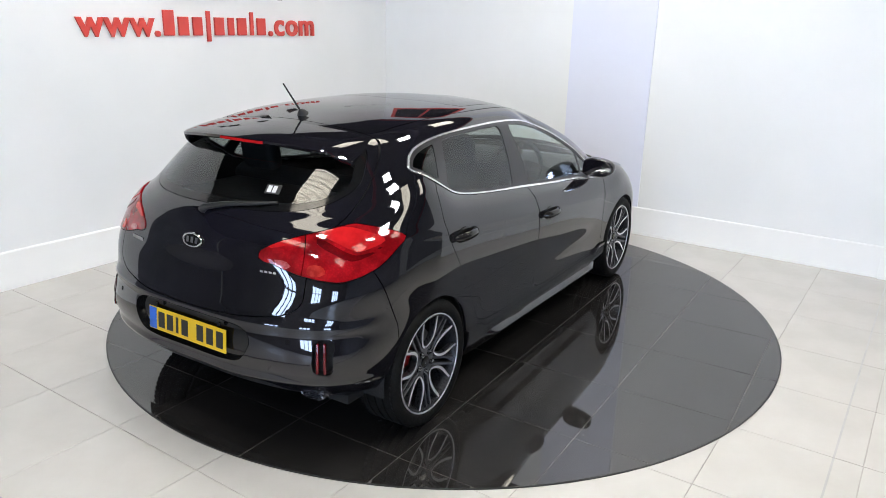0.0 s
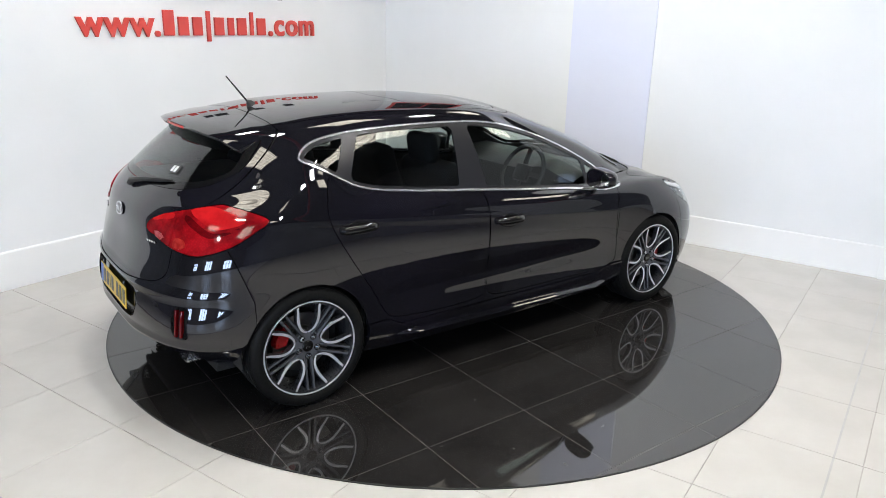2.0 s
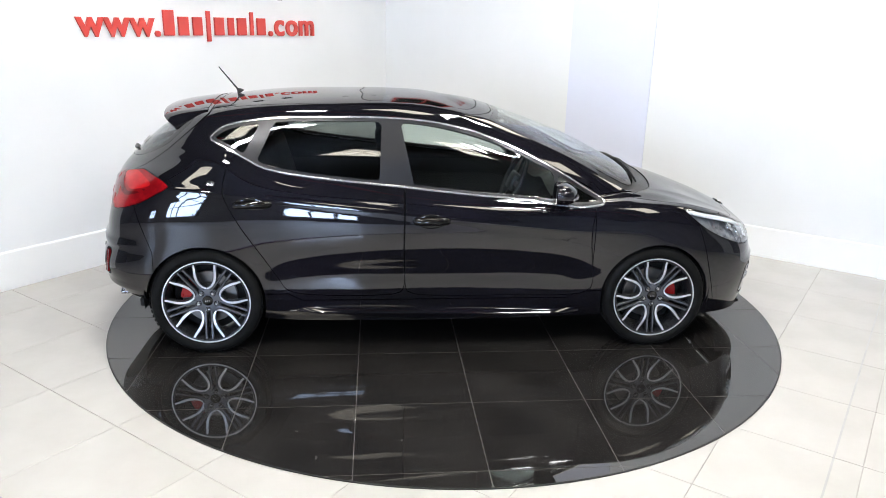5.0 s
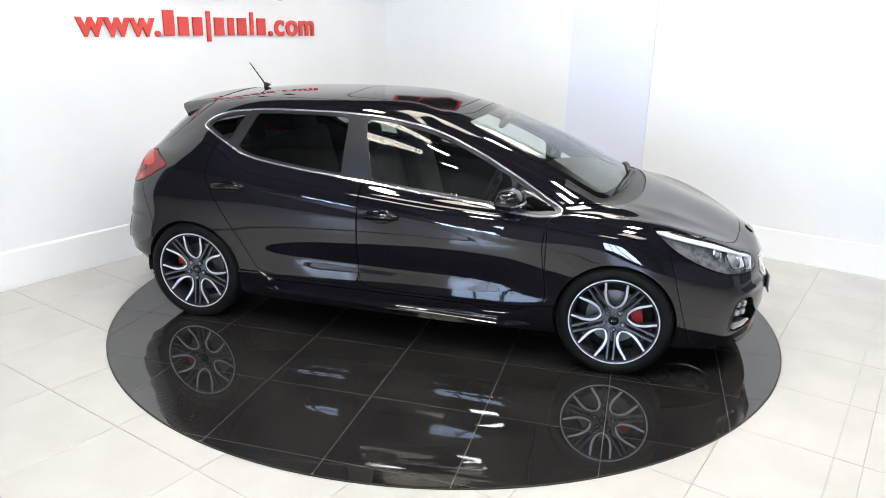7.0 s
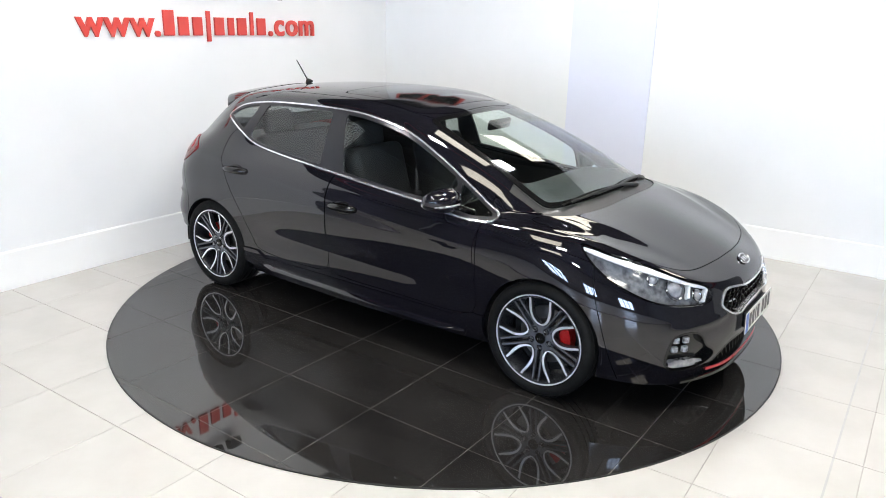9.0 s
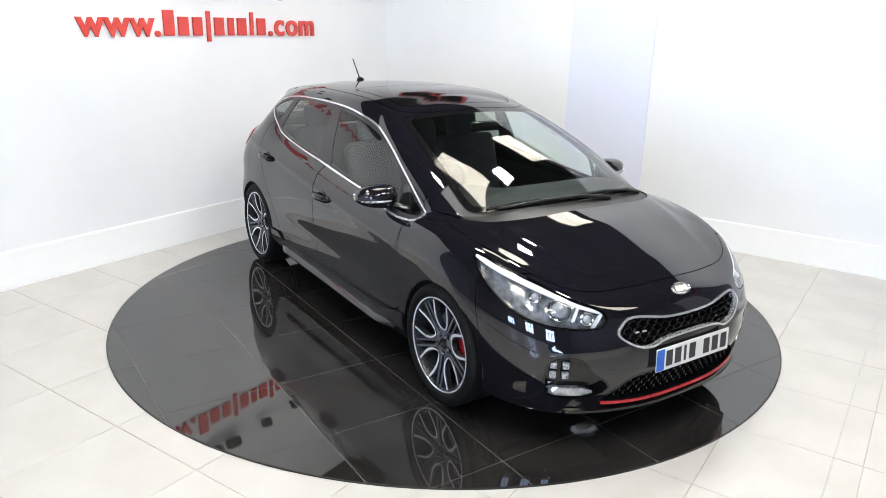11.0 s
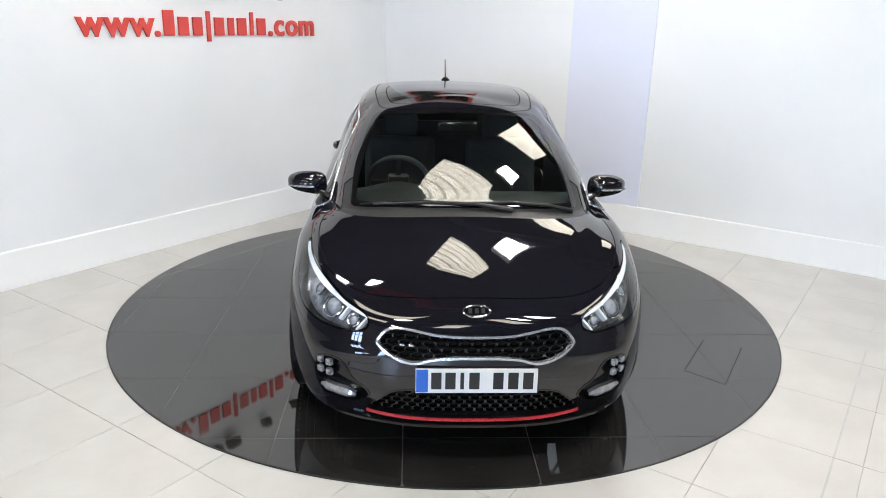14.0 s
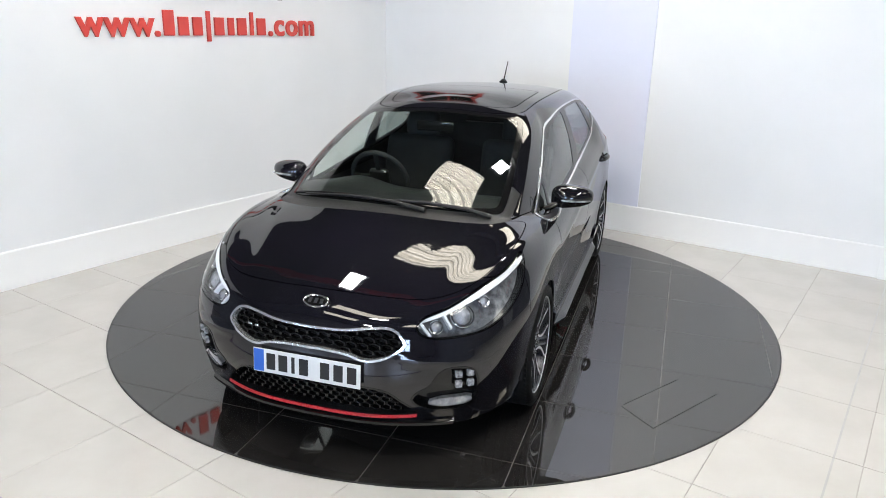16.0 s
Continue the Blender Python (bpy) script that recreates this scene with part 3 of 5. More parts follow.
def skin_grid():
    """The body as a grid: rows from the sill to the roof's middle, columns round the car."""
    rows = []
    for loop in LOOPS:
        half = np.array(loop, float)
        ring = np.concatenate([half, half[-2:0:-1] * [1, -1, 1]])
        n = len(ring)
        pts = []
        for k in range(n):
            pts += catmull(ring[k - 1], ring[k], ring[(k + 1) % n], ring[(k + 2) % n], PER_U)
        rows.append(np.array(pts))
    # rows close to the foot and the head of the glass keep the folds there crisp
    fine = rows[:7] + [rows[7], rows[7] * 0.2 + rows[8] * 0.8, rows[8], rows[8] * 0.84 + rows[9] * 0.16, rows[9], rows[10]] + rows[11:]
    rows = fine
    first, last = rows[0] * 2 - rows[1], rows[-2] * [1, -1, 1]
    ext = [first] + rows + [last]
    grid = []
    for k in range(1, len(ext) - 2):
        grid += catmull(ext[k - 1], ext[k], ext[k + 1], ext[k + 2], PER_V)
    grid.append(rows[-1])
    g = np.array(grid)
    for _ in range(6):                       # fairing
        s = g.copy()
        s[1:-1] = 0.5 * g[1:-1] + 0.125 * (g[:-2] + g[2:] + np.roll(g, 1, 1)[1:-1] + np.roll(g, -1, 1)[1:-1])
        s[-1] = 0.5 * g[-1] + 0.25 * (g[-2] + g[-2] * [1, -1, 1])
        s[0] = 0.5 * g[0] + 0.25 * (np.roll(g, 1, 1)[0] + np.roll(g, -1, 1)[0])
        g = s
    x, z = g[..., 0], g[..., 2]
    side = np.clip((np.abs(g[..., 1]) - 0.70) / 0.1, 0, 1) * np.clip((0.98 - x) / 0.25, 0, 1) * np.clip((x + 1.75) / 0.3, 0, 1)
    crease = 0.93 - 0.105 * (x + 1.0)
    hollow = np.clip((0.92 - x) / 0.5, 0, 1) * np.clip((x + 0.95) / 0.5, 0, 1)
    press = 0.0055 * np.exp(-((z - crease) / 0.022) ** 2) - 0.010 * hollow * np.exp(-((z - 0.50) / 0.06) ** 2)
    g[..., 1] += np.sign(g[..., 1]) * side * press
    # twin folds along the bonnet
    fold = 0.585 - 0.235 * (x - 1.28)
    along = np.clip((x - 1.22) / 0.28, 0, 1) * np.clip((1.95 - x) / 0.35, 0, 1) * np.clip((z - 0.70) / 0.08, 0, 1)
    g[..., 2] += 0.0115 * along * np.exp(-np.sqrt((np.abs(g[..., 1]) - fold) ** 2 + 0.020 ** 2) / 0.055)
    # folds of the two bumpers
    tail = np.clip((-1.62 - x) / 0.1, 0, 1)
    g[..., 0] -= tail * (0.016 * np.exp(-((z - 0.648) / 0.014) ** 2) + 0.018 * np.exp(-((z - 0.395) / 0.016) ** 2))
    w = np.abs(g[..., 1])
    nose = np.clip((x - 1.75) / 0.1, 0, 1) * np.clip((w - 0.36) / 0.08, 0, 1) * np.clip((0.74 - w) / 0.08, 0, 1)
    g[..., 0] += nose * 0.012 * np.exp(-((z - 0.515 + 0.10 * (w - 0.43)) / 0.013) ** 2)
    # raised middle of the bonnet
    line = 0.565 - 0.22 * (x - 1.3)
    top = np.clip((x - 1.28) / 0.28, 0, 1) * np.clip((2.02 - x) / 0.14, 0, 1) * np.clip((z - 0.68) / 0.05, 0, 1)
    g[..., 2] += 0.011 * top / (1 + np.exp((np.abs(g[..., 1]) - line) / 0.028))
    return g


SKIN = skin_grid()


# ---- panels cut out of the skin ----
def half_skin():
    """The left half of the skin: an array of x, y, z, way round the car from the nose, normal; and its faces."""
    nv = SKIN.shape[0]
    mid = 13 * PER_U
    du = np.roll(SKIN, -1, 1) - np.roll(SKIN, 1, 1)
    dv = np.empty_like(SKIN)
    dv[1:-1] = SKIN[2:] - SKIN[:-2]
    dv[0], dv[-1] = SKIN[1] - SKIN[0], SKIN[-2] * [1, -1, 1] - SKIN[-2]
    nrm = np.cross(dv, du)
    nrm /= np.maximum(np.linalg.norm(nrm, axis=2, keepdims=True), 1e-9)
    line = SKIN[4 * PER_V, :mid + 1]
    arc = np.concatenate([[0], np.cumsum(np.linalg.norm(np.diff(line, axis=0), axis=1))])
    way = np.broadcast_to(arc[-1] - arc, (nv, mid + 1))[..., None]
    v = np.concatenate([SKIN[:, :mid + 1], way, nrm[:, :mid + 1]], axis=2).reshape(-1, 7).copy()
    flip = np.sum(v[:, 1] * v[:, 5]) < 0
    if flip:
        v[:, 4:] *= -1
    for col in (0, mid):
        v[col::mid + 1, 1] = 0
    v[-(mid + 1):, 1] = 0
    w = mid + 1
    faces = [[i * w + j, i * w + j + 1, (i + 1) * w + j + 1, (i + 1) * w + j] for i in range(nv - 1) for j in range(mid)]
    return v, faces


class Pool:
    """Points of the skin and of all cuts made into it."""

    def __init__(self):
        self.v, self.base = half_skin()

    def split(self, faces, f):
        """Cuts faces where f changes sign; gives those with f below zero, and the rest."""
        val = f(self.v)
        val = np.where(np.abs(val) < 1e-7, 1e-7, val)
        neg = val < 0
        inside, outside, made, extra = [], [], {}, []
        count = len(self.v)
        for face in faces:
            flags = [neg[k] for k in face]
            if all(flags):
                inside.append(face)
                continue
            if not any(flags):
                outside.append(face)
                continue
            a, b = [], []
            for k, m in zip(face, face[1:] + face[:1]):
                (a if neg[k] else b).append(k)
                if neg[k] != neg[m]:
                    key = (k, m) if k < m else (m, k)
                    if key not in made:
                        p, q = key
                        t = val[p] / (val[p] - val[q])
                        extra.append(self.v[p] + (self.v[q] - self.v[p]) * t)
                        made[key] = count + len(extra) - 1
                    a.append(made[key])
                    b.append(made[key])
            if len(a) > 2:
                inside.append(a)
            if len(b) > 2:
                outside.append(b)
        if extra:
            self.v = np.concatenate([self.v, np.array(extra)])
        return inside, outside

    def carve(self, faces, f, gap=0.0022):
        """A panel and what is left of faces, with a shut line between them."""
        panel, rest = self.split(faces, lambda v: f(v) + gap)
        _, rest = self.split(rest, lambda v: f(v) - gap)
        return panel, rest


def smooth_ring(points, n=6):
    ring = np.array(points, float)
    k = len(ring)
    out = []
    for i in range(k):
        out += catmull(ring[i - 1], ring[i], ring[(i + 1) % k], ring[(i + 2) % k], n)
    return np.array(out)


def outline(points, a, b, n=6, limit=None):
    """Signed distance to a rounded outline in two of the skin's columns (0 x, 1 y, 2 z, 3 way round)."""
    ring = smooth_ring(points, n) if n > 1 else np.array(points, float)
    nxt = np.roll(ring, -1, 0)

    def f(v):
        p = v[:, [a, b]]
        out = np.full(len(p), 1.0)
        lo, hi = ring.min(0) - 0.08, ring.max(0) + 0.08
        near = np.all((p > lo) & (p < hi), axis=1)
        q = p[near]
        best, inside = np.full(len(q), 9.0), np.zeros(len(q), bool)
        for s, e in zip(ring, nxt):
            d = e - s
            w = q - s
            t = np.clip((w @ d) / max(d @ d, 1e-12), 0, 1)
            best = np.minimum(best, np.hypot(*(w - t[:, None] * d).T))
            cross = (s[1] > q[:, 1]) != (e[1] > q[:, 1])
            inside ^= cross & (q[:, 0] < d[0] * (q[:, 1] - s[1]) / (d[1] if abs(d[1]) > 1e-12 else 1e-12) + s[0])
        out[near] = np.where(inside, -best, best)
        return np.maximum(out, limit(v)) if limit else out
    return f


def panel(name, faces, material, parent, pool, sides="pair", lift=0.0, depth=0.012, label="", sub=None):
    """Panels of the skin as meshes with turned-in edges. sides: pair (left and right), whole (joined over the middle)."""
    used = sorted({k for f in faces for k in f})
    if not used:
        return []
    at_, v = {k: i for i, k in enumerate(used)}, pool.v[used]
    pos, nrm = v[:, :3] + v[:, 4:] * lift, v[:, 4:]
    mid = np.abs(v[:, 1]) < 1e-6
    pos[mid, 1] = 0
    fs = [[at_[k] for k in f] for f in faces]
    made = []

    def build(pos, nrm, fs, mid):
        n = len(pos)
        edges = {}
        for f in fs:
            for k, m in zip(f, f[1:] + f[:1]):
                edges[(k, m)] = edges.get((k, m), 0) + 1
        rim = [(k, m) for k, m in edges if (m, k) not in edges and not (mid is not None and mid[k] and mid[m])]
        inner = {}
        verts = pos.tolist()
        for k, m in rim:
            for q in (k, m):
                if q not in inner:
                    inner[q] = len(verts)
                    verts.append((pos[q] - nrm[q] * depth).tolist())
        skirt = [[m, k, inner[k], inner[m]] for k, m in rim] if depth else []
        me = bpy.data.meshes.new(name)
        me.from_pydata(verts, [], fs + skirt)
        me.materials.append(material)
        me.shade_smooth()
        normals = []
        for p in me.polygons:
            flat = p.index >= len(fs)
            for k in p.vertices:
                normals.append(p.normal[:] if flat else nrm[k].tolist())
        me.normals_split_custom_set(normals)
        ob = new(name, me)
        ob.parent = parent
        tagged(ob, label)
        made.append(ob)

    area = 0.0
    for f in fs[:40]:
        a, b, c = pos[f[0]], pos[f[1]], pos[f[2]]
        area += np.cross(b - a, c - a) @ nrm[f[0]]
    if area < 0:
        fs = [f[::-1] for f in fs]
    mirror = [1, -1, 1]
    if sides == "whole":
        idx, p2, n2 = [], [], []
        for i in range(len(pos)):
            if mid[i]:
                idx.append(i)
                nrm[i, 1] = 0
            else:
                idx.append(len(pos) + len(p2))
                p2.append(pos[i] * mirror)
                n2.append(nrm[i] * mirror)
        pos2 = np.concatenate([pos, np.array(p2)]) if p2 else pos
        nrm2 = np.concatenate([nrm, np.array(n2)]) if n2 else nrm
        build(pos2, nrm2, fs + [[idx[k] for k in f][::-1] for f in fs], None)
    else:
        build(pos, nrm, fs, None)
        if sides == "pair":
            build(pos * mirror, nrm * mirror, [f[::-1] for f in fs], None)
    return made
# ---- the car ----
car = new("car")
tagged(car, "glossy black five-door hatchback with chrome window trim and red brake calipers", "car")
POOL = Pool()


def near_way(x, y, z):
    """The way round the car, from the nose, of the place on the skin nearest to a point."""
    v = POOL.v
    k = np.argmin((v[:, 0] - x) ** 2 + (v[:, 1] - y) ** 2 + (v[:, 2] - z) ** 2)
    return (float(v[k, 3]), z)


def skin_x(y, z, front=True):
    """x and normal of the nose or the tail at a height and a distance from the middle."""
    v = FRONT if front else REAR
    k = np.argmin((v[:, 1] - abs(y)) ** 2 + (v[:, 2] - z) ** 2)
    p = v[k]
    x = p[0] - (p[5] * (abs(y) - p[1]) + p[6] * (z - p[2])) / (p[4] if abs(p[4]) > 0.2 else math.copysign(0.2, p[4]))
    n = Vector(p[4:7])
    if y < 0:
        n.y = -n.y
    return float(x), n


FRONT = POOL.v[(POOL.v[:, 0] > 1.55) & (POOL.v[:, 4] > 0.1)]
REAR = POOL.v[(POOL.v[:, 0] < -1.3) & (POOL.v[:, 4] < -0.1)]

AXLE, ARCH_R, WHEEL_R, ARCH_Z, RIM_SCALE = 1.325, 0.336, 0.318, 0.320, 1.038

f_arch = lambda v: np.minimum(np.hypot(v[:, 0] - AXLE, v[:, 2] - ARCH_Z), np.hypot(v[:, 0] + AXLE, v[:, 2] - ARCH_Z)) - ARCH_R
f_dlo = outline([(-1.275, 1.235), (-1.245, 1.275), (-1.17, 1.312), (-.96, 1.345), (-.62, 1.358), (-.27, 1.355), (-.03, 1.335), (.24, 1.275), (.48, 1.185), (.72, 1.066), (.90, .960),
                 (.995, .900), (.985, .882), (.92, .873), (.83, .870), (.70, .882), (.50, .905), (.22, .930), (-.30, .985), (-.70, 1.027), (-.97, 1.075), (-1.09, 1.135), (-1.20, 1.195)], 0, 2, 4)
f_screen = outline([(1.34, -.2), (1.34, .0), (1.31, .33), (1.235, .555), (1.185, .605), (1.10, .612), (.78, .583), (.42, .530), (.335, .500), (.345, .45), (.385, .28), (.405, .0), (.405, -.2)], 0, 1, 4, lambda v: 0.93 - v[:, 2])
f_rear = outline([(-.2, 1.085), (0, 1.085), (.30, 1.088), (.49, 1.104), (.575, 1.138), (.612, 1.19), (.592, 1.255), (.545, 1.325), (.47, 1.347), (.25, 1.352), (0, 1.355), (-.2, 1.355)], 1, 2, 4, lambda v: v[:, 0] + 1.25)
f_head = outline([near_way(*p) for p in ((1.43, .751, .852), (1.60, .725, .822), (1.78, .665, .775), (1.92, .56, .715), (1.995, .455, .668), (2.005, .445, .632), (1.985, .485, .602), (1.93, .60, .600), (1.84, .695, .622), (1.70, .765, .685), (1.56, .775, .765))], 3, 2, 5)
f_tail = outline([near_way(*p) for p in ((-1.485, .825, .990), (-1.54, .79, 1.022), (-1.64, .71, 1.055), (-1.67, .69, 1.057), (-1.78, .59, 1.030), (-1.87, .48, .995), (-1.915, .40, .962), (-1.925, .385, .945), (-1.925, .385, .910), (-1.90, .44, .895), (-1.86, .55, .866), (-1.80, .67, .846), (-1.76, .72, .846), (-1.65, .80, .888), (-1.55, .835, .950))], 3, 2, 2)
f_grille = outline([(-.2, .617), (0, .617), (.16, .622), (.27, .638), (.345, .643), (.385, .632), (.412, .606), (.430, .575), (.414, .551), (.36, .516), (.30, .497), (.25, .495), (.19, .513), (.08, .522), (0, .522), (-.2, .522)], 1, 2, 3, lambda v: 1.6 - v[:, 0])
f_lower = outline([(-.2, .385), (0, .385), (.25, .382), (.36, .365), (.42, .315), (.485, .252), (.46, .243), (.30, .238), (0, .235), (-.2, .235)], 1, 2, 3, lambda v: 1.6 - v[:, 0])
f_fog = outline([(.565, .450), (.60, .472), (.66, .474), (.70, .456), (.718, .40), (.712, .32), (.69, .270), (.63, .256), (.55, .262), (.485, .285), (.455, .325), (.48, .362), (.53, .392)], 1, 2, 4, lambda v: 1.6 - v[:, 0])
f_recess = outline([(-.2, .628), (0, .628), (.31, .620), (.37, .590), (.38, .545), (.33, .468), (.28, .452), (0, .448), (-.2, .448)], 1, 2, 3, lambda v: v[:, 0] + 1.3)
f_slot = outline([(.672, .600), (.735, .600), (.742, .53), (.738, .455), (.676, .455), (.668, .53)], 1, 2, 3, lambda v: v[:, 0] + 1.3)
f_diff = outline([(-.2, .395), (0, .395), (.36, .385), (.47, .355), (.53, .305), (.66, .300), (.68, .20), (0, .20), (-.2, .20)], 1, 2, 2, lambda v: v[:, 0] + 1.3)
f_bonnet = outline([(2.009, -.2), (2.009, 0), (1.996, .18), (1.976, .30), (1.955, .41), (1.925, .50), (1.87, .585), (1.79, .65), (1.70, .69), (1.60, .72), (1.44, .742), (1.28, .742), (1.17, .722), (1.235, .66), (1.325, .58), (1.40, .36), (1.425, 0), (1.425, -.2)], 0, 1, 4, lambda v: 0.6 - v[:, 2])
f_gate = outline([(-.2, .655), (0, .655), (.36, .668), (.54, .70), (.60, .75), (.605, .82), (.60, .92), (.61, 1.0), (.642, 1.08), (.642, 1.19), (.60, 1.30), (.53, 1.365), (.35, 1.40), (0, 1.412), (-.2, 1.412)], 1, 2, 4, lambda v: v[:, 0] + 1.3)
f_fdoor = outline([(-.185, 1.20), (-.185, .98), (-.19, .62), (-.185, .42), (-.17, .372), (-.10, .352), (.40, .345), (.86, .352), (.925, .385), (.935, .46), (.915, .60), (.905, .74), (.93, .86), (.96, .925), (.80, 1.02), (.3, 1.15)], 0, 2, 3, lambda v: 0.6 - v[:, 1])
f_rdoor = outline([(-.19, 1.20), (-.19, .98), (-.195, .62), (-.19, .42), (-.21, .372), (-.28, .355), (-.75, .362), (-.865, .39), (-.905, .45), (-.98, .575), (-1.09, .745), (-1.165, .88), (-1.195, .96), (-1.185, 1.05), (-1.14, 1.15), (-.7, 1.2)], 0, 2, 3, lambda v: 0.6 - v[:, 1])
f_roof = outline([(.385, -.2), (.385, 0), (.355, .33), (.25, .47), (.10, .505), (-.30, .535), (-.84, .525), (-1.10, .51), (-1.29, .475), (-1.345, .30), (-1.36, 0), (-1.36, -.2)], 0, 1, 4, lambda v: 1.3 - v[:, 2])
f_pano = outline([(.30, -.2), (.30, 0), (.27, .28), (.20, .40), (.06, .44), (-.30, .455), (-.42, .44), (-.43, .2), (-.43, -.2)], 0, 1, 3, lambda v: 1.3 - v[:, 2])
f_skirt = lambda v: np.maximum(v[:, 2] - (0.325 + 0.042 * np.clip((np.abs(v[:, 0]) - 0.79) / 0.06, 0, 1)), np.maximum(np.abs(v[:, 0]) - 1.325, 0.5 - v[:, 1]))
f_nose = lambda v: np.maximum(1.60 + 0.30 * (0.68 - v[:, 2]) - v[:, 0], v[:, 2] - 0.80)
f_stern = lambda v: np.maximum(v[:, 0] + 1.60 + 0.35 * np.maximum(0, v[:, 2] - 0.62), v[:, 2] - 0.90)
f_cowl = lambda v: np.maximum(np.maximum(0.98 - v[:, 0], 0.90 - v[:, 2]), v[:, 1] - 0.655)


def build_panels():
    cut, carve = POOL.split, POOL.carve
    _, rest = cut(POOL.base, f_arch)
    # side windows
    dlo, rest = cut(rest, f_dlo)
    screen, rest = carve(rest, f_screen, 0.001)
    rear, rest = carve(rest, f_rear, 0.001)
    grille, rest = cut(rest, f_grille)
    lower, rest = cut(rest, f_lower)
    fog, rest = cut(rest, f_fog)
    head, rest = carve(rest, f_head)
    tail, rest = carve(rest, f_tail)
    recess, rest = cut(rest, f_recess)
    slot, rest = cut(rest, f_slot)
    # dark sheet behind the panels: the shut lines' shade put in as colour
    panel("inner_shell", rest, M_DARK, car, POOL, "whole", lift=-0.016, depth=0.0)
    bonnet, rest = carve(rest, f_bonnet)
    gate, rest = carve(rest, f_gate)
    fdoor, rest = carve(rest, f_fdoor)
    rdoor, rest = carve(rest, f_rdoor)
    roof, rest = carve(rest, f_roof, 0.003)
    skirt, rest = carve(rest, f_skirt)
    nose, rest = carve(rest, f_nose)
    stern, rest = carve(rest, f_stern)
    diff, stern = carve(stern, f_diff)
    cowl, rest = cut(rest, f_cowl)
    wing, rest = carve(rest, lambda v: np.maximum(0.925 - v[:, 0], v[:, 2] - 0.93 - np.maximum(0, 1.0 - v[:, 0])))
    pano, roof = carve(roof, f_pano, 0.003)
    panel("bonnet", bonnet, M_PAINT, car, POOL, "whole")
    panel("cowl", cowl, M_BLACK, car, POOL, "whole", lift=-0.006, label="matt black plastic scuttle below the windscreen")
    panel("front_bumper", nose, M_PAINT, car, POOL, "whole")
    panel("rear_bumper", stern, M_PAINT, car, POOL, "whole")
    panel("tailgate", gate, M_PAINT, car, POOL, "whole")
    panel("roof", roof, M_PAINT, car, POOL, "whole")
    panel("panoramic_glass", pano, M_GLOSS_BLACK, car, POOL, "whole", label="dark tinted panoramic roof glass")
    panel("side_frame", rest, M_PAINT, car, POOL)
    panel("front_wing", wing, M_PAINT, car, POOL)
    panel("front_door", fdoor, M_PAINT, car, POOL)
    panel("rear_door", rdoor, M_PAINT, car, POOL)
    panel("side_skirt", skirt, M_PAINT, car, POOL, lift=0.014, depth=0.03)
    # glass and its trim
    trim, inner = cut(dlo, lambda v: -f_dlo(v) - 0.0085)
    panel("window_trim", trim, M_BRIGHT, car, POOL, lift=0.004, depth=0.012, label="polished chrome window surround")
    lean = lambda x0, x1: (lambda v: x0 + (x1 - x0) * (v[:, 2] - 0.95) / 0.4 - v[:, 0])
    edge = lambda v: f_dlo(v) + 0.024
    both = lambda *fs: (lambda v: np.maximum.reduce([f(v) for f in fs]))
    minus = lambda f: (lambda v: -f(v))
    panes = [("quarter_light", both(edge, minus(lean(-1.20, -.985))), M_PRIVACY), ("rear_door_glass", both(edge, lean(-1.10, -.91), minus(lean(-.335, -.315))), M_PRIVACY),
             ("front_door_glass", both(edge, lean(-.125, -.215), minus(lean(.70, .665))), M_GLASS), ("corner_glass", both(edge, lean(.725, .69)), M_GLASS)]
    for name, f, m in panes:
        pane, inner = cut(inner, f)
        panel(name, pane, m, car, POOL, lift=-0.003, depth=0.004)
    panel("window_pillar", inner, M_PILLAR, car, POOL, lift=0.0, depth=0.012, label="satin black window pillars")
    border = lambda v: f_screen(v) + 0.035
    pane, band = cut(screen, border)
    panel("windscreen", pane, M_SCREEN, car, POOL, "whole", depth=0.005)
    panel("windscreen_border", band, M_GLOSS_BLACK, car, POOL, "whole", depth=0.005)
    pane, band = cut(rear, lambda v: f_rear(v) + 0.03)
    panel("rear_window", pane, M_PRIVACY, car, POOL, "whole", depth=0.005)
    panel("rear_window_border", band, M_GLOSS_BLACK, car, POOL, "whole", depth=0.005)
    panel("plate_recess", recess, M_GLOSS_BLACK, car, POOL, "whole", lift=-0.022, depth=-0.024)
    panel("reflector_slot", slot, M_DARK, car, POOL, lift=-0.03, depth=-0.032)
    panel("diffuser", diff, M_BLACK, car, POOL, "whole", lift=-0.004, label="matt black rear diffuser")
    # lamps
    for ob in panel("headlight", head, M_LENS, car, POOL, depth=0.006, label="clear headlight with a bright white light strip"):
        ob.visible_shadow = False
    panel("headlight_bowl", head, M_BOWL, car, POOL, lift=-0.045, depth=0.0)
    wall, _ = cut(head, lambda v: -f_head(v) - 0.007)
    panel("headlight_wall", wall, M_GLOSS_BLACK, car, POOL, lift=-0.004, depth=0.045)
    drl, _ = cut(head, f_drl)
    panel("light_strip", drl, M_DRL, car, POOL, lift=-0.006, depth=0.01, label="white daytime light strip")
    far = lambda v: np.clip((TAIL_IN - v[:, 3]) / 0.27, -0.2, 2.6)
    inner_lens, outer_lens = carve(tail, lambda v: (far(v) - 0.80) * 0.27, 0.0025)
    lens = panel("tail_light", outer_lens, M_TAIL, car, POOL, lift=0.004, depth=0.02, label="red wrap-round tail light")
    gate_lens = panel("tailgate_light", inner_lens, M_TAIL, car, POOL, lift=0.004, depth=0.02, label="red inner tail light on the tailgate")
    spot = lambda pts: outline([(TAIL_IN - 0.27 * a, z) for a, z in pts], 3, 2, 2)
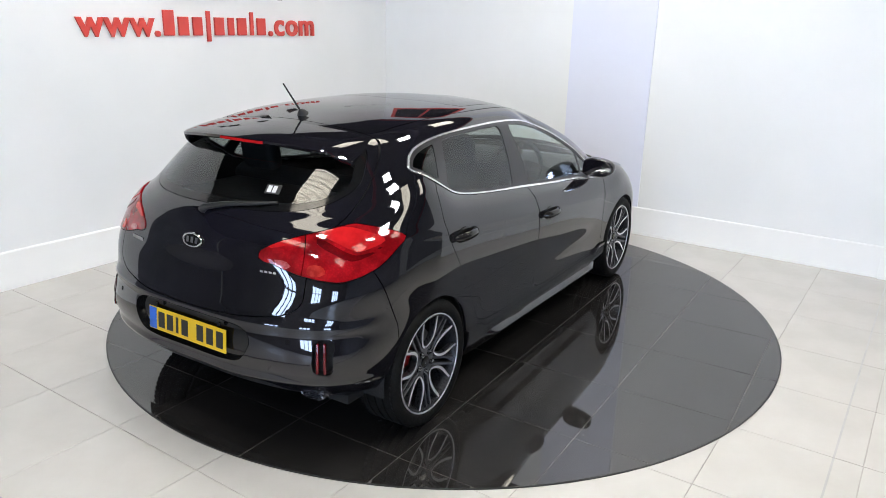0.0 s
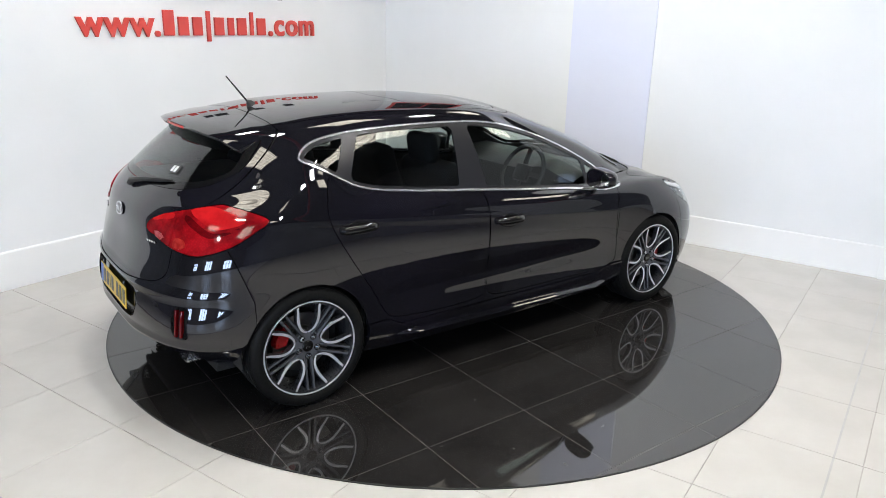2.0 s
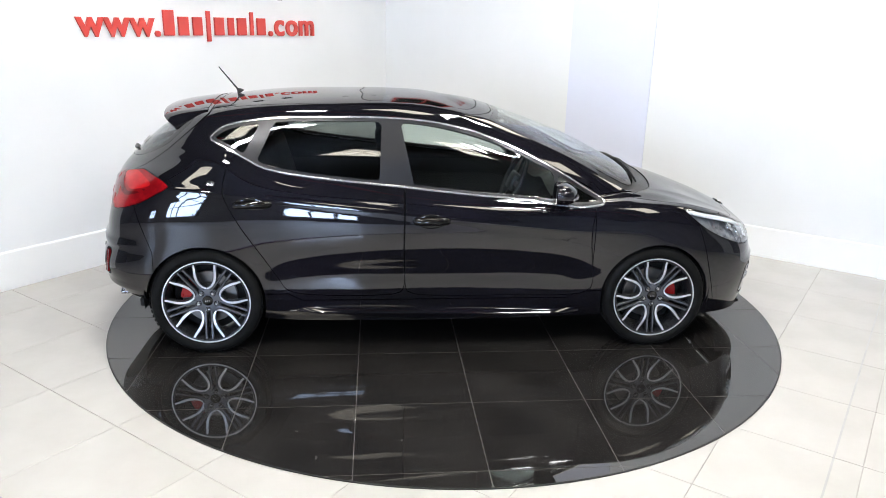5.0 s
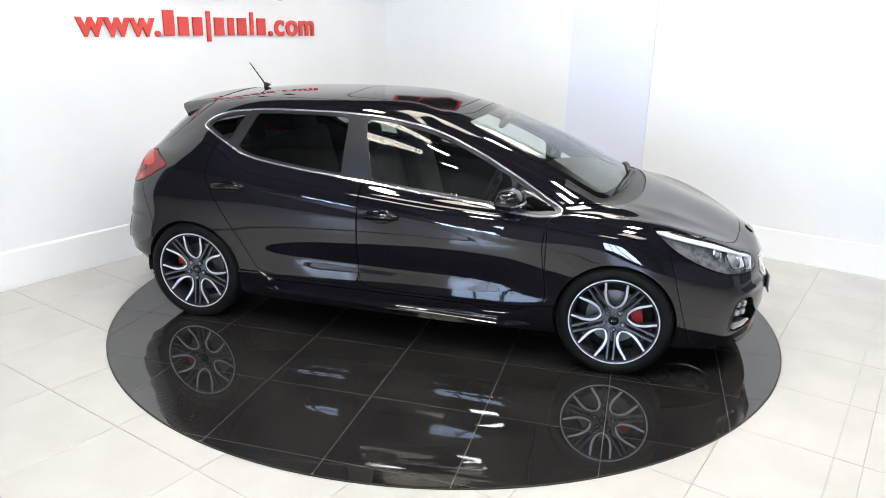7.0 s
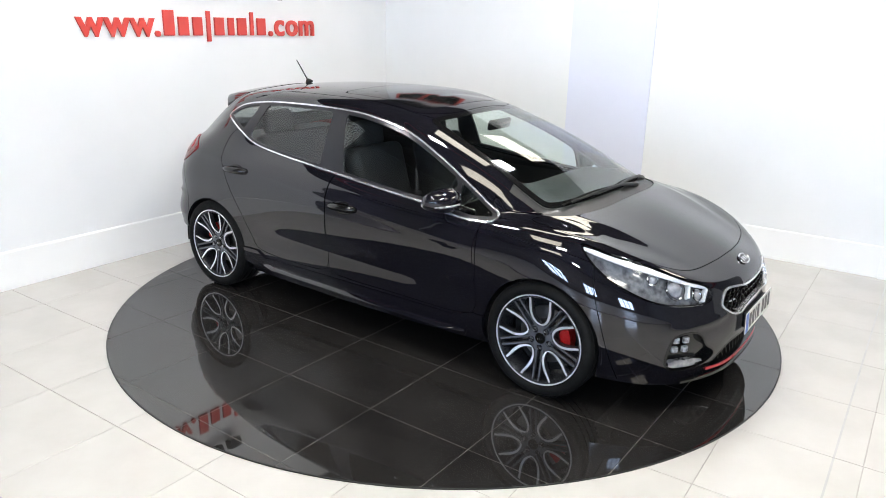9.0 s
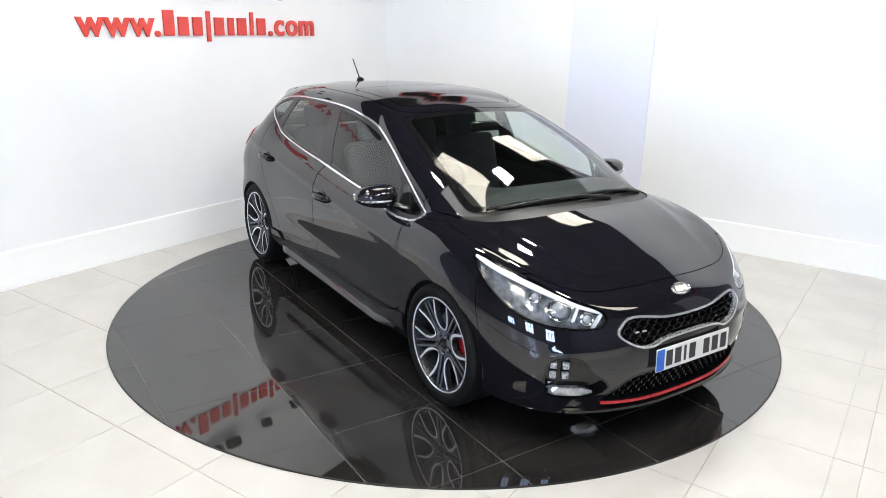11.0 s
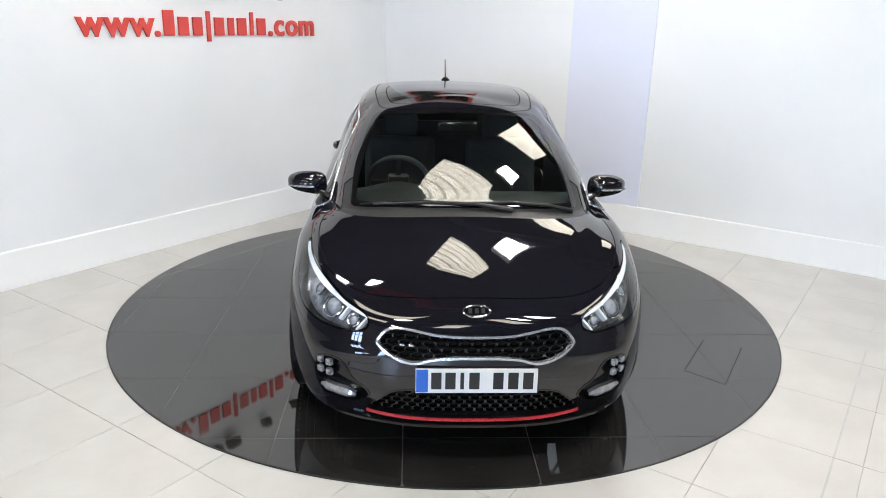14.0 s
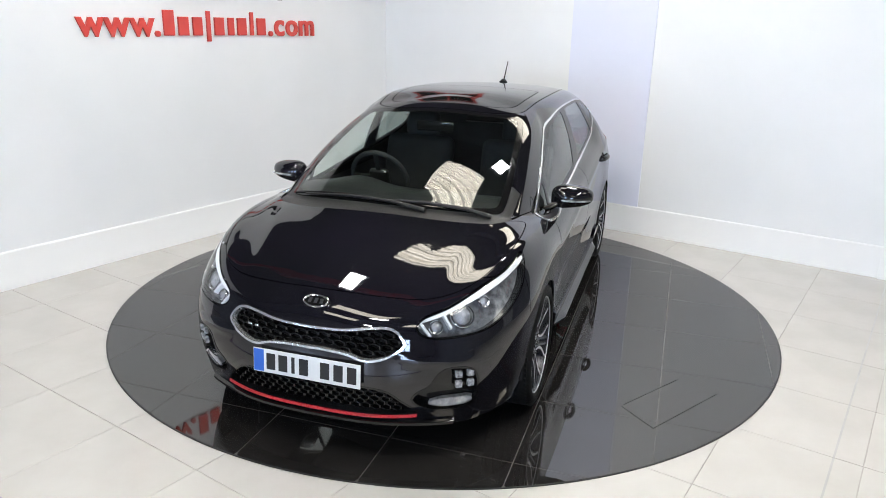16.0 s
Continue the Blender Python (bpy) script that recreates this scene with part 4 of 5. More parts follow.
    facet, _ = cut(outer_lens, spot([(1.08, 1.025), (1.35, 1.042), (1.60, 1.044), (1.85, 1.025), (2.14, .990), (1.80, .962), (1.62, .958), (1.40, .985)]))
    # the fold is drawn flat, its shade as a band of deeper red
    shade, _ = cut(outer_lens, spot([(1.02, 1.010), (1.36, .972), (1.60, .945), (1.84, .950), (2.16, .980), (2.12, .972), (1.80, .932), (1.58, .922), (1.30, .950), (1.00, .990)]))
    stripe, _ = cut(inner_lens, spot([(.12, .972), (.45, .995), (.72, 1.005), (.72, .985), (.45, .975), (.14, .958)]))
    white, _ = cut(inner_lens, spot([(.30, .918), (.60, .905), (.60, .882), (.32, .896)]))
    amber, _ = cut(outer_lens, spot([(.88, .905), (1.12, .905), (1.20, .880), (1.10, .866), (.90, .868)]))
    for name, faces, m, owners in (("bright_facet", facet, M_TAIL_BRIGHT, lens), ("dark_fold", shade, M_TAIL_DEEP, lens), ("indicator_segment", amber, M_AMBER, lens),
                                   ("light_bar", stripe, M_TAIL_BRIGHT, gate_lens), ("reversing_segment", white, M_REVERSE, gate_lens)):
        for ob, owner in zip(panel(name, faces, m, car, POOL, lift=0.0065, depth=0.003), owners):
            ob.parent = owner
    # grilles
    ring, _ = cut(grille, lambda v: -f_grille(v) - 0.0095)
    panel("grille_surround", ring, M_BRIGHT, car, POOL, "whole", lift=0.007, depth=0.03, label="satin chrome grille frame")
    # near-black sheets in place of the shade behind both meshes
    panel("grille_back", grille, M_DARK, car, POOL, "whole", lift=-0.05, depth=0.0)
    panel("lower_back", lower, M_DARK, car, POOL, "whole", lift=-0.05, depth=0.0)
    panel("fog_pocket", fog, M_GLOSS_BLACK, car, POOL, lift=-0.035, depth=0.0)
    frame_, _ = cut(fog, lambda v: -f_fog(v) - 0.008)
    panel("fog_frame", frame_, M_GLOSS_BLACK, car, POOL, lift=0.002, depth=0.04)
    frame_, _ = cut(lower, lambda v: -f_lower(v) - 0.008)
    panel("lower_frame", frame_, M_GLOSS_BLACK, car, POOL, "whole", lift=0.001, depth=0.045)


# upper edge of the headlight, tapering to the nose
TOP_EDGE = ((1.43, .751, .850, .005), (1.52, .745, .836, .020), (1.62, .72, .817, .028), (1.72, .69, .792, .031), (1.80, .655, .766, .029), (1.88, .60, .735, .025), (1.94, .54, .705, .020), (1.99, .465, .672, .012))
f_drl = outline([near_way(x, y, z) for x, y, z, d in TOP_EDGE] + [(near_way(x, y, z)[0], z - d) for x, y, z, d in TOP_EDGE[::-1]], 3, 2, 1)
TAIL_IN = near_way(-1.92, .39, .93)[0]
build_panels()
# ---- wheels ----
def two_tone(name, bm, mats, parent, smooth=False):
    me = mesh_of(name, bm, mats[0], smooth)
    for m in mats[1:]:
        me.materials.append(m)
    ob = new(name, me)
    ob.parent = parent
    return ob


def bar_along(bm, pts, widths, faces_y, depth, cut=0.65):
    """A spoke along points of the wheel's plane: dark flanks, a machined front strip (second material)."""
    n = len(pts)
    rows = []
    for i, (x, z) in enumerate(pts):
        a, b = pts[max(i - 1, 0)], pts[min(i + 1, n - 1)]
        d = Vector((b[0] - a[0], b[1] - a[1])).normalized()
        s = Vector((-d.y, d.x)) * widths[i] / 2
        y = faces_y[i]
        row = [(x - s.x, y - depth, z - s.y), (x - s.x, y - 0.004, z - s.y), (x - s.x * cut, y, z - s.y * cut), (x + s.x * cut, y, z + s.y * cut), (x + s.x, y - 0.004, z + s.y), (x + s.x, y - depth, z + s.y)]
        rows.append([bm.verts.new(p) for p in row])
    for r0, r1 in zip(rows, rows[1:]):
        for k in range(5):
            f = bm.faces.new((r0[k], r0[k + 1], r1[k + 1], r1[k]))
            f.material_index = 1 if k == 2 else 0
    bm.faces.new(rows[0])
    bm.faces.new(rows[-1][::-1])


def polar(r, deg):
    return (r * math.sin(radians(deg)), r * math.cos(radians(deg)))


def build_wheel(name="wheel"):
    """An alloy wheel; its outer face looks to +y."""
    bm = bmesh.new()
    lathe(bm, [(0.238, 0.092), (0.240, 0.098), (0.236, 0.1005), (0.226, 0.099), (0.222, 0.090), (0.214, 0.070), (0.208, 0.0), (0.214, -0.09), (0.236, -0.10), (0.240, -0.095)], 72)
    rim = new(name, mesh_of("rim", bm, M_RIM_DARK, True))
    rim.parent = car
    tagged(rim, "gunmetal alloy wheel with machined twin spokes")
    bm = bmesh.new()
    lathe(bm, [(0.2405, 0.0985), (0.2405, 0.1035), (0.2345, 0.1035), (0.2330, 0.0985)], 72, closed=True)
    part("rim_lip", bm, M_RIM_CUT, rim)
    bm = bmesh.new()
    prof = [(0.2475, 0.088), (0.252, 0.101), (0.262, 0.1105), (0.279, 0.1135), (0.296, 0.109), (0.307, 0.101), (0.3135, 0.088), (0.3165, 0.070)]
    for y in (0.045, 0.0, -0.045):
        prof += [(0.3178, y + 0.006), (0.3118, y + 0.005), (0.3118, y - 0.005), (0.3178, y - 0.006)]
    prof += [(0.3165, -0.070), (0.3135, -0.088), (0.307, -0.101), (0.296, -0.109), (0.279, -0.1135), (0.262, -0.1105), (0.252, -0.101), (0.2475, -0.088)]
    lathe(bm, prof, 96)
    part("tyre", bm, M_RUBBER, rim, "low-profile black tyre")
    bm = bmesh.new()
    for k in range(72):                      # shoulder blocks
        for s in (1, -1):
            a = k * math.tau / 72
            box(bm, (0.017, 0.026, 0.004), turn=Matrix.Rotation(-a, 4, "Y") @ Matrix.Translation((0, s * 0.083, 0.3128)) @ Matrix.Rotation(s * 0.35, 4, "X"))
    tagged(part("tread", bm, M_RUBBER, rim, smooth=False), kind="stuff")
    for k in range(5):
        base = 72 * k
        for s in (1, -1):
            bm = bmesh.new()                 # curved petal arm
            bend = [(0.074, 1), (0.079, 9), (0.094, 17.5), (0.118, 21), (0.146, 20.5), (0.178, 18), (0.206, 15.5), (0.2345, 14.5)]
            pts = [polar(r, base + s * d) for r, d in bend]
            size = [(0.011, 0.070), (0.013, 0.072), (0.016, 0.077), (0.018, 0.082), (0.0195, 0.087), (0.019, 0.091), (0.0165, 0.095), (0.016, 0.0985)]
            rows = np.array([(*p, *q) for p, q in zip(pts, size)])
            fine = []
            for i in range(len(rows) - 1):
                fine += catmull(rows[max(i - 1, 0)] if i else rows[0] * 2 - rows[1], rows[i], rows[i + 1], rows[i + 2] if i + 2 < len(rows) else rows[-1] * 2 - rows[-2], 3)
            fine = [tuple(map(float, r)) for r in fine + [rows[-1]]]
            bar_along(bm, [r[:2] for r in fine], [r[2] for r in fine], [r[3] for r in fine], 0.030, 0.72)
            two_tone("spoke", bm, (M_RIM_DARK, M_RIM_CUT), rim)
            bm = bmesh.new()                 # straight twin spoke
            a = radians(base + 36)
            off = s * 0.0165
            pts = [(r * math.sin(a) + off * math.cos(a), r * math.cos(a) - off * math.sin(a)) for r in (0.055, 0.10, 0.16, 0.2335)]
            bar_along(bm, pts, [0.020, 0.017, 0.015, 0.016], [0.068, 0.074, 0.084, 0.095], 0.032, 0.6)
            two_tone("spoke", bm, (M_RIM_DARK, M_RIM_MID), rim)
    bm = bmesh.new()
    lathe(bm, [(0.0, 0.030), (0.074, 0.030), (0.078, 0.050), (0.072, 0.066), (0.050, 0.070), (0.032, 0.066), (0.0, 0.066)], 48)
    part("hub", bm, M_RIM_MID, rim)
    bm = bmesh.new()
    lathe(bm, [(0.0, 0.064), (0.0285, 0.064), (0.029, 0.070), (0.026, 0.073), (0.0, 0.074)], 32)
    cap = part("centre_cap", bm, M_GLOSS_BLACK, rim)
    bm = bmesh.new()
    for x in (-0.010, 0.0, 0.010):
        box(bm, (0.004, 0.0012, 0.013), (x, 0.0745, 0))
    part("cap_mark", bm, M_SATIN, rim)
    for k in range(5):
        bm = bmesh.new()
        x, z = polar(0.0525, 72 * k + 36)
        lathe(bm, [(0.0, 0.060), (0.0115, 0.060), (0.0115, 0.078), (0.009, 0.081), (0.0, 0.081)], 6)
        bm.transform(Matrix.Translation((x, 0, z)))
        part("wheel_nut", bm, M_SATIN, rim)
        bm = bmesh.new()
        lathe(bm, [(0.013, 0.070), (0.0165, 0.0705), (0.0165, 0.066), (0.013, 0.066)], 16, closed=True)
        bm.transform(Matrix.Translation((x, 0, z)))
        part("nut_seat", bm, M_GLOSS_BLACK, rim)
    bm = bmesh.new()
    lathe(bm, [(0.0, 0.012), (0.085, 0.012), (0.087, 0.0), (0.150, 0.0), (0.152, -0.004), (0.150, -0.024), (0.0, -0.024)], 64)
    part("brake_disc", bm, M_DISC_IRON, rim)
    bm = bmesh.new()
    lathe(bm, [(0.0, -0.03), (0.20, -0.03), (0.20, -0.034), (0.0, -0.034)], 32)
    part("back_plate", bm, M_DARK, rim)
    wider = Matrix.Diagonal((RIM_SCALE, 1, RIM_SCALE, 1))
    for ob in [rim] + [c for c in rim.children if c.name.split(".")[0] not in ("tyre", "tread")]:
        ob.data.transform(wider)
    return rim


def add_caliper(rim, deg):
    bm = bmesh.new()
    ring = [polar(0.158, a) for a in range(-26, 27, 4)] + [polar(0.098, a) for a in range(22, -23, -4)]
    prism(bm, ring, Matrix(((1, 0, 0, 0), (0, 0, 1, -0.026), (0, 1, 0, 0), (0, 0, 0, 1))), 0.062)
    bmesh.ops.bevel(bm, geom=bm.edges[:], offset=0.006, segments=2, affect="EDGES")
    bm.transform(Matrix.Rotation(radians(deg), 4, "Y"))
    return part("caliper", bm, M_RED, rim, "bright red brake caliper")


def build_wheels():
    first = build_wheel()
    y = 0.772
    places = [(AXLE, y, 0), (-AXLE, y, 0), (AXLE, -y, 180), (-AXLE, -y, 180)]
    wheels = [first] + [copy_thing(first, pose(0, 0, 0)) for _ in range(3)]
    for w, (x, yy, turn) in zip(wheels, places):
        w.matrix_basis = pose(x, yy, WHEEL_R, 0, 0, turn)
    # calipers stand ahead of the front axle and behind the rear one
    for w, deg in zip(wheels, (82, -62, -82, 62)):
        add_caliper(w, deg)


build_wheels()


# ---- outside fittings ----
TOP = POOL.v[POOL.v[:, 6] > 0.35]
SIDE = POOL.v[POOL.v[:, 5] > 0.5]


def skin_z(x, y):
    p = TOP[np.argmin((TOP[:, 0] - x) ** 2 + (TOP[:, 1] - abs(y)) ** 2)]
    return float(p[2] - (p[4] * (x - p[0]) + p[5] * (abs(y) - p[1])) / p[6])


def skin_y(x, z):
    p = SIDE[np.argmin((SIDE[:, 0] - x) ** 2 + (SIDE[:, 2] - z) ** 2)]
    return float(p[1] - (p[4] * (x - p[0]) + p[6] * (z - p[2])) / p[5])


def strip(bm, rows):
    """A sheet through rows of points, all of one length."""
    vs = [[bm.verts.new(p) for p in r] for r in rows]
    for a, b in zip(vs, vs[1:]):
        for k in range(len(a) - 1):
            bm.faces.new((a[k], a[k + 1], b[k + 1], b[k]))
    return vs


def build_spoiler():
    bm = bmesh.new()
    rows = []
    for k in range(-16, 17):
        y = 0.545 * k / 16
        u = abs(k) / 16
        tip_x = -1.635 + 0.085 * u ** 2.2 + 0.05 * max(0, u - 0.9) / 0.1
        tip_z = 1.362 - 0.035 * u ** 2 - 0.045 * max(0, u - 0.88) / 0.12
        fx = -1.345 + 0.03 * u ** 2
        fz = skin_z(fx, min(abs(y), 0.50)) - (0.030 if u > 0.95 else 0) + 0.002
        mid = lambda t, lift: (fx + (tip_x - fx) * t, y, fz + (tip_z - fz) * t + lift)
        low_x = -1.44 + 0.05 * u ** 2
        low_z = 1.335 - 0.015 * u - 0.045 * max(0, u - 0.85) / 0.15
        rows.append([mid(0, 0), mid(0.3, 0.006), mid(0.65, 0.006), mid(0.93, 0.002), (tip_x - 0.004, y, tip_z - 0.006), (tip_x + 0.002, y, tip_z - 0.020), (tip_x + 0.03, y, tip_z - 0.030), (low_x, y, low_z)])
    vs = strip(bm, rows)
    for r in (vs[0], vs[-1]):
        bm.faces.new(r)
    sp = part("roof_spoiler", bm, M_PAINT, car)
    bm = bmesh.new()
    strip(bm, [[(-1.640 + 0.085 * abs(y / .545) ** 2.2, y, z) for z in (1.338, 1.349)] + [(-1.628 + 0.085 * abs(y / .545) ** 2.2, y, 1.352)] for y in [0.014 * k for k in range(-10, 11)]])
    part("brake_light", bm, M_TAIL_BRIGHT, sp, "narrow red high-level brake light")


def build_mirror(side):
    bm = bmesh.new()
    bmesh.ops.create_uvsphere(bm, u_segments=36, v_segments=22, radius=1)
    for v in bm.verts:
        x, y, z = v.co
        back = -0.045
        sx = x * 0.085 if x > 0 else max(x * 0.10, back)
        out = math.hypot(y, z)
        square = out / max(1e-6, (abs(y) ** 3.2 + abs(z) ** 3.2) ** (1 / 3.2)) if out > 1e-6 else 1
        y, z = y * square, z * square
        taper = 1 - 0.36 * max(0, y * 0.5 + 0.5) ** 1.8
        v.co = (sx - 0.028 * (y + 1) * 0.5, y * 0.116, z * (0.076 if z > 0 else 0.066) * taper + 0.006 * y)
    bm.transform(Matrix.Translation((0.725, side * 0.895, 0.962)) @ Matrix.Diagonal((1, side, 1, 1)))
    shell = part("door_mirror", bm, M_PAINT, car)
    bm = bmesh.new()
    bmesh.ops.create_uvsphere(bm, u_segments=28, v_segments=14, radius=1)
    for v in bm.verts:
        x, y, z = v.co
        v.co = (x * 0.004, y * 0.105, z * 0.056)
    bm.transform(Matrix.Translation((0.672, side * 0.900, 0.962)) @ Matrix.Rotation(side * 0.22, 4, "Z"))
    part("mirror_glass", bm, M_CHROME, shell, "silvered mirror glass")
    bm = bmesh.new()
    pts = []
    for k in range(13):
        y = -0.05 + 0.16 * k / 12
        yy = y / 0.125
        r = math.sqrt(max(0.02, 1 - yy * yy))
        pts.append((0.725 - 0.025 * (yy + 1) * 0.5 + 0.086 * r * 0.985, side * (0.895 + y), 0.955))
    tube(bm, pts, [0.002] + [0.006] * 11 + [0.002], 6)
    part("indicator_strip", bm, M_LENSWHITE, shell, "thin clear indicator strip")
    bm = bmesh.new()
    tube(bm, [(0.80, side * 0.735, 0.888), (0.795, side * 0.76, 0.898), (0.775, side * 0.80, 0.918), (0.745, side * 0.835, 0.935)], [0.030, 0.026, 0.022, 0.022], 12, squash=0.8)
    part("mirror_arm", bm, M_GLOSS_BLACK, shell)


def build_handle(x, z, side):
    y0 = skin_y(x, z)
    bm = bmesh.new()
    pts = []
    for k in range(15):
        t = k / 14
        pts.append((x - 0.105 + 0.21 * t, side * (skin_y(x - 0.105 + 0.21 * t, z) + 0.004 + 0.030 * math.sin(math.pi * min(1, max(0, t * 1.08))) ** 0.5), z + 0.004 * math.sin(math.pi * t)))
    tube(bm, pts, [0.008] + [0.0175] * 13 + [0.009], 12, squash=1.2)
    h = part("door_handle", bm, M_GLOSS_BLACK, car)
    bm = bmesh.new()
    bmesh.ops.create_uvsphere(bm, u_segments=24, v_segments=12, radius=1)
    bm.transform(Matrix.Translation((x - 0.005, side * (y0 + 0.0005), z - 0.006)) @ Matrix.Diagonal((0.080, 0.005, 0.046, 1)))
    part("handle_cup", bm, M_GLOSS_BLACK, h)


def build_plate(front):
    sx = 1 if front else -1
    z = 0.437 if front else 0.532
    x, n = skin_x(0, z, front)
    tilt = math.atan2(n.z, abs(n.x))
    m = Matrix.Translation((x + sx * (0.014 if front else -0.006), 0, z)) @ Matrix.Rotation(-sx * tilt, 4, "Y") @ Matrix(((0, 0, sx, 0), (sx, 0, 0, 0), (0, 1, 0, 0), (0, 0, 0, 1)))
    bm = bmesh.new()
    box(bm, (0.52, 0.111, 0.004), bevel=0.0012, segments=1)
    bm.transform(m)
    pl = part("number_plate", bm, M_WHITE if front else M_YELLOW, car, "white front number plate with plain dark bars" if front else "yellow rear number plate with plain dark bars", smooth=False)
    if front:
        bm = bmesh.new()
        box(bm, (0.40, 0.085, 0.05), (0, 0, -0.028), bevel=0.01)
        bm.transform(m)
        part("plate_holder", bm, M_BLACK, pl)
    bm = bmesh.new()
    box(bm, (0.05, 0.103, 0.001), (-0.232, 0, 0.0026))
    bm.transform(m)
    part("blue_band", bm, M_BLUE, pl, smooth=False)
    for k, px in enumerate((-0.172, -0.112, -0.062, -0.010, 0.092, 0.156, 0.220)):
        bm = bmesh.new()
        box(bm, (0.016 if k == 2 else 0.044, 0.076, 0.001), (px, 0, 0.0026))
        bm.transform(m)
        part("bar", bm, M_LETTER, pl, smooth=False)


def build_badge(front):
    sx = 1 if front else -1
    z = 0.706 if front else 0.935
    x, n = skin_x(0, z, front)
    tilt = math.atan2(n.z, abs(n.x))
    m = Matrix.Translation((x + sx * 0.002, 0, z)) @ Matrix.Rotation(-sx * tilt, 4, "Y") @ Matrix(((0, 0, sx, 0), (sx, 0, 0, 0), (0, 1, 0, 0), (0, 0, 0, 1)))
    ell = lambda a, b: [(a * math.cos(k * math.tau / 40), b * math.sin(k * math.tau / 40)) for k in range(40)]
    bm = bmesh.new()
    prism(bm, ell(0.056, 0.027), m, 0.004)
    plate = part("badge", bm, M_GLOSS_BLACK, car, "oval chrome-rimmed badge", smooth=False)
    bm = bmesh.new()
    tube(bm, [m @ Vector((0.058 * math.cos(k * math.tau / 40), 0.029 * math.sin(k * math.tau / 40), 0.003)) for k in range(41)], 0.0045, 8, cap=False)
    part("badge_ring", bm, M_CHROME, plate)
    bm = bmesh.new()
    for px in (-0.028, 0.0, 0.028):
        box(bm, (0.016, 0.026, 0.003), (px, 0, 0.005))
    bm.transform(m)
    part("badge_mark", bm, M_CHROME, plate, smooth=False)


def honeycomb(name, f, cell, aspect, depth, thick, zlo, zhi, ymax):
    """A mesh of flat hexagons inside an outline of the nose."""
    bm = bmesh.new()
    dy, dz = cell * aspect, cell * 0.86
    row = 0
    z = zlo
    while z < zhi:
        y = -ymax + (dy / 2 if row % 2 else 0)
        while y < ymax:
            probe = np.array([[2.0, abs(y), z, 0, 0, 0, 0]])
            if f(probe)[0] < -0.006:
                x, n = skin_x(y, z)
                a = [(y + dy * 0.5 * cy, z + cell * 0.58 * cz) for cy, cz in ((0, 1), (1, .5), (1, -.5), (0, -1), (-1, -.5), (-1, .5))]
                k = 1 - thick / cell
                b = [(y + dy * 0.5 * k * cy, z + cell * 0.58 * k * cz) for cy, cz in ((0, 1), (1, .5), (1, -.5), (0, -1), (-1, -.5), (-1, .5))]
                outer = [bm.verts.new((x - depth, *p)) for p in a]
                inner = [bm.verts.new((x - depth + 0.002, *p)) for p in b]
                back = [bm.verts.new((x - depth - 0.018, *p)) for p in b]
                for i in range(6):
                    j = (i + 1) % 6
                    bm.faces.new((outer[i], outer[j], inner[j], inner[i]))
                    bm.faces.new((inner[i], inner[j], back[j], back[i]))
            y += dy
        z += dz
        row += 1
    return part(name, bm, M_GLOSS_BLACK, car, smooth=False)


def ellipsoid(bm, at_, size, segments=20):
    b2 = bmesh.new()
    bmesh.ops.create_uvsphere(b2, u_segments=segments, v_segments=max(8, segments // 2), radius=1)
    b2.transform(Matrix.Translation(at_) @ Matrix.Diagonal((*size, 1)))
    add_mesh(bm, b2)
    return bm


def facing(y, z, front=True, back=0.0):
    """A pose on the nose or tail whose z looks out of it."""
    x, n = skin_x(y, z, front)
    q = n.to_track_quat("Z", "Y").to_matrix().to_4x4()
    return Matrix.Translation(Vector((x, y, z)) - n * back) @ q


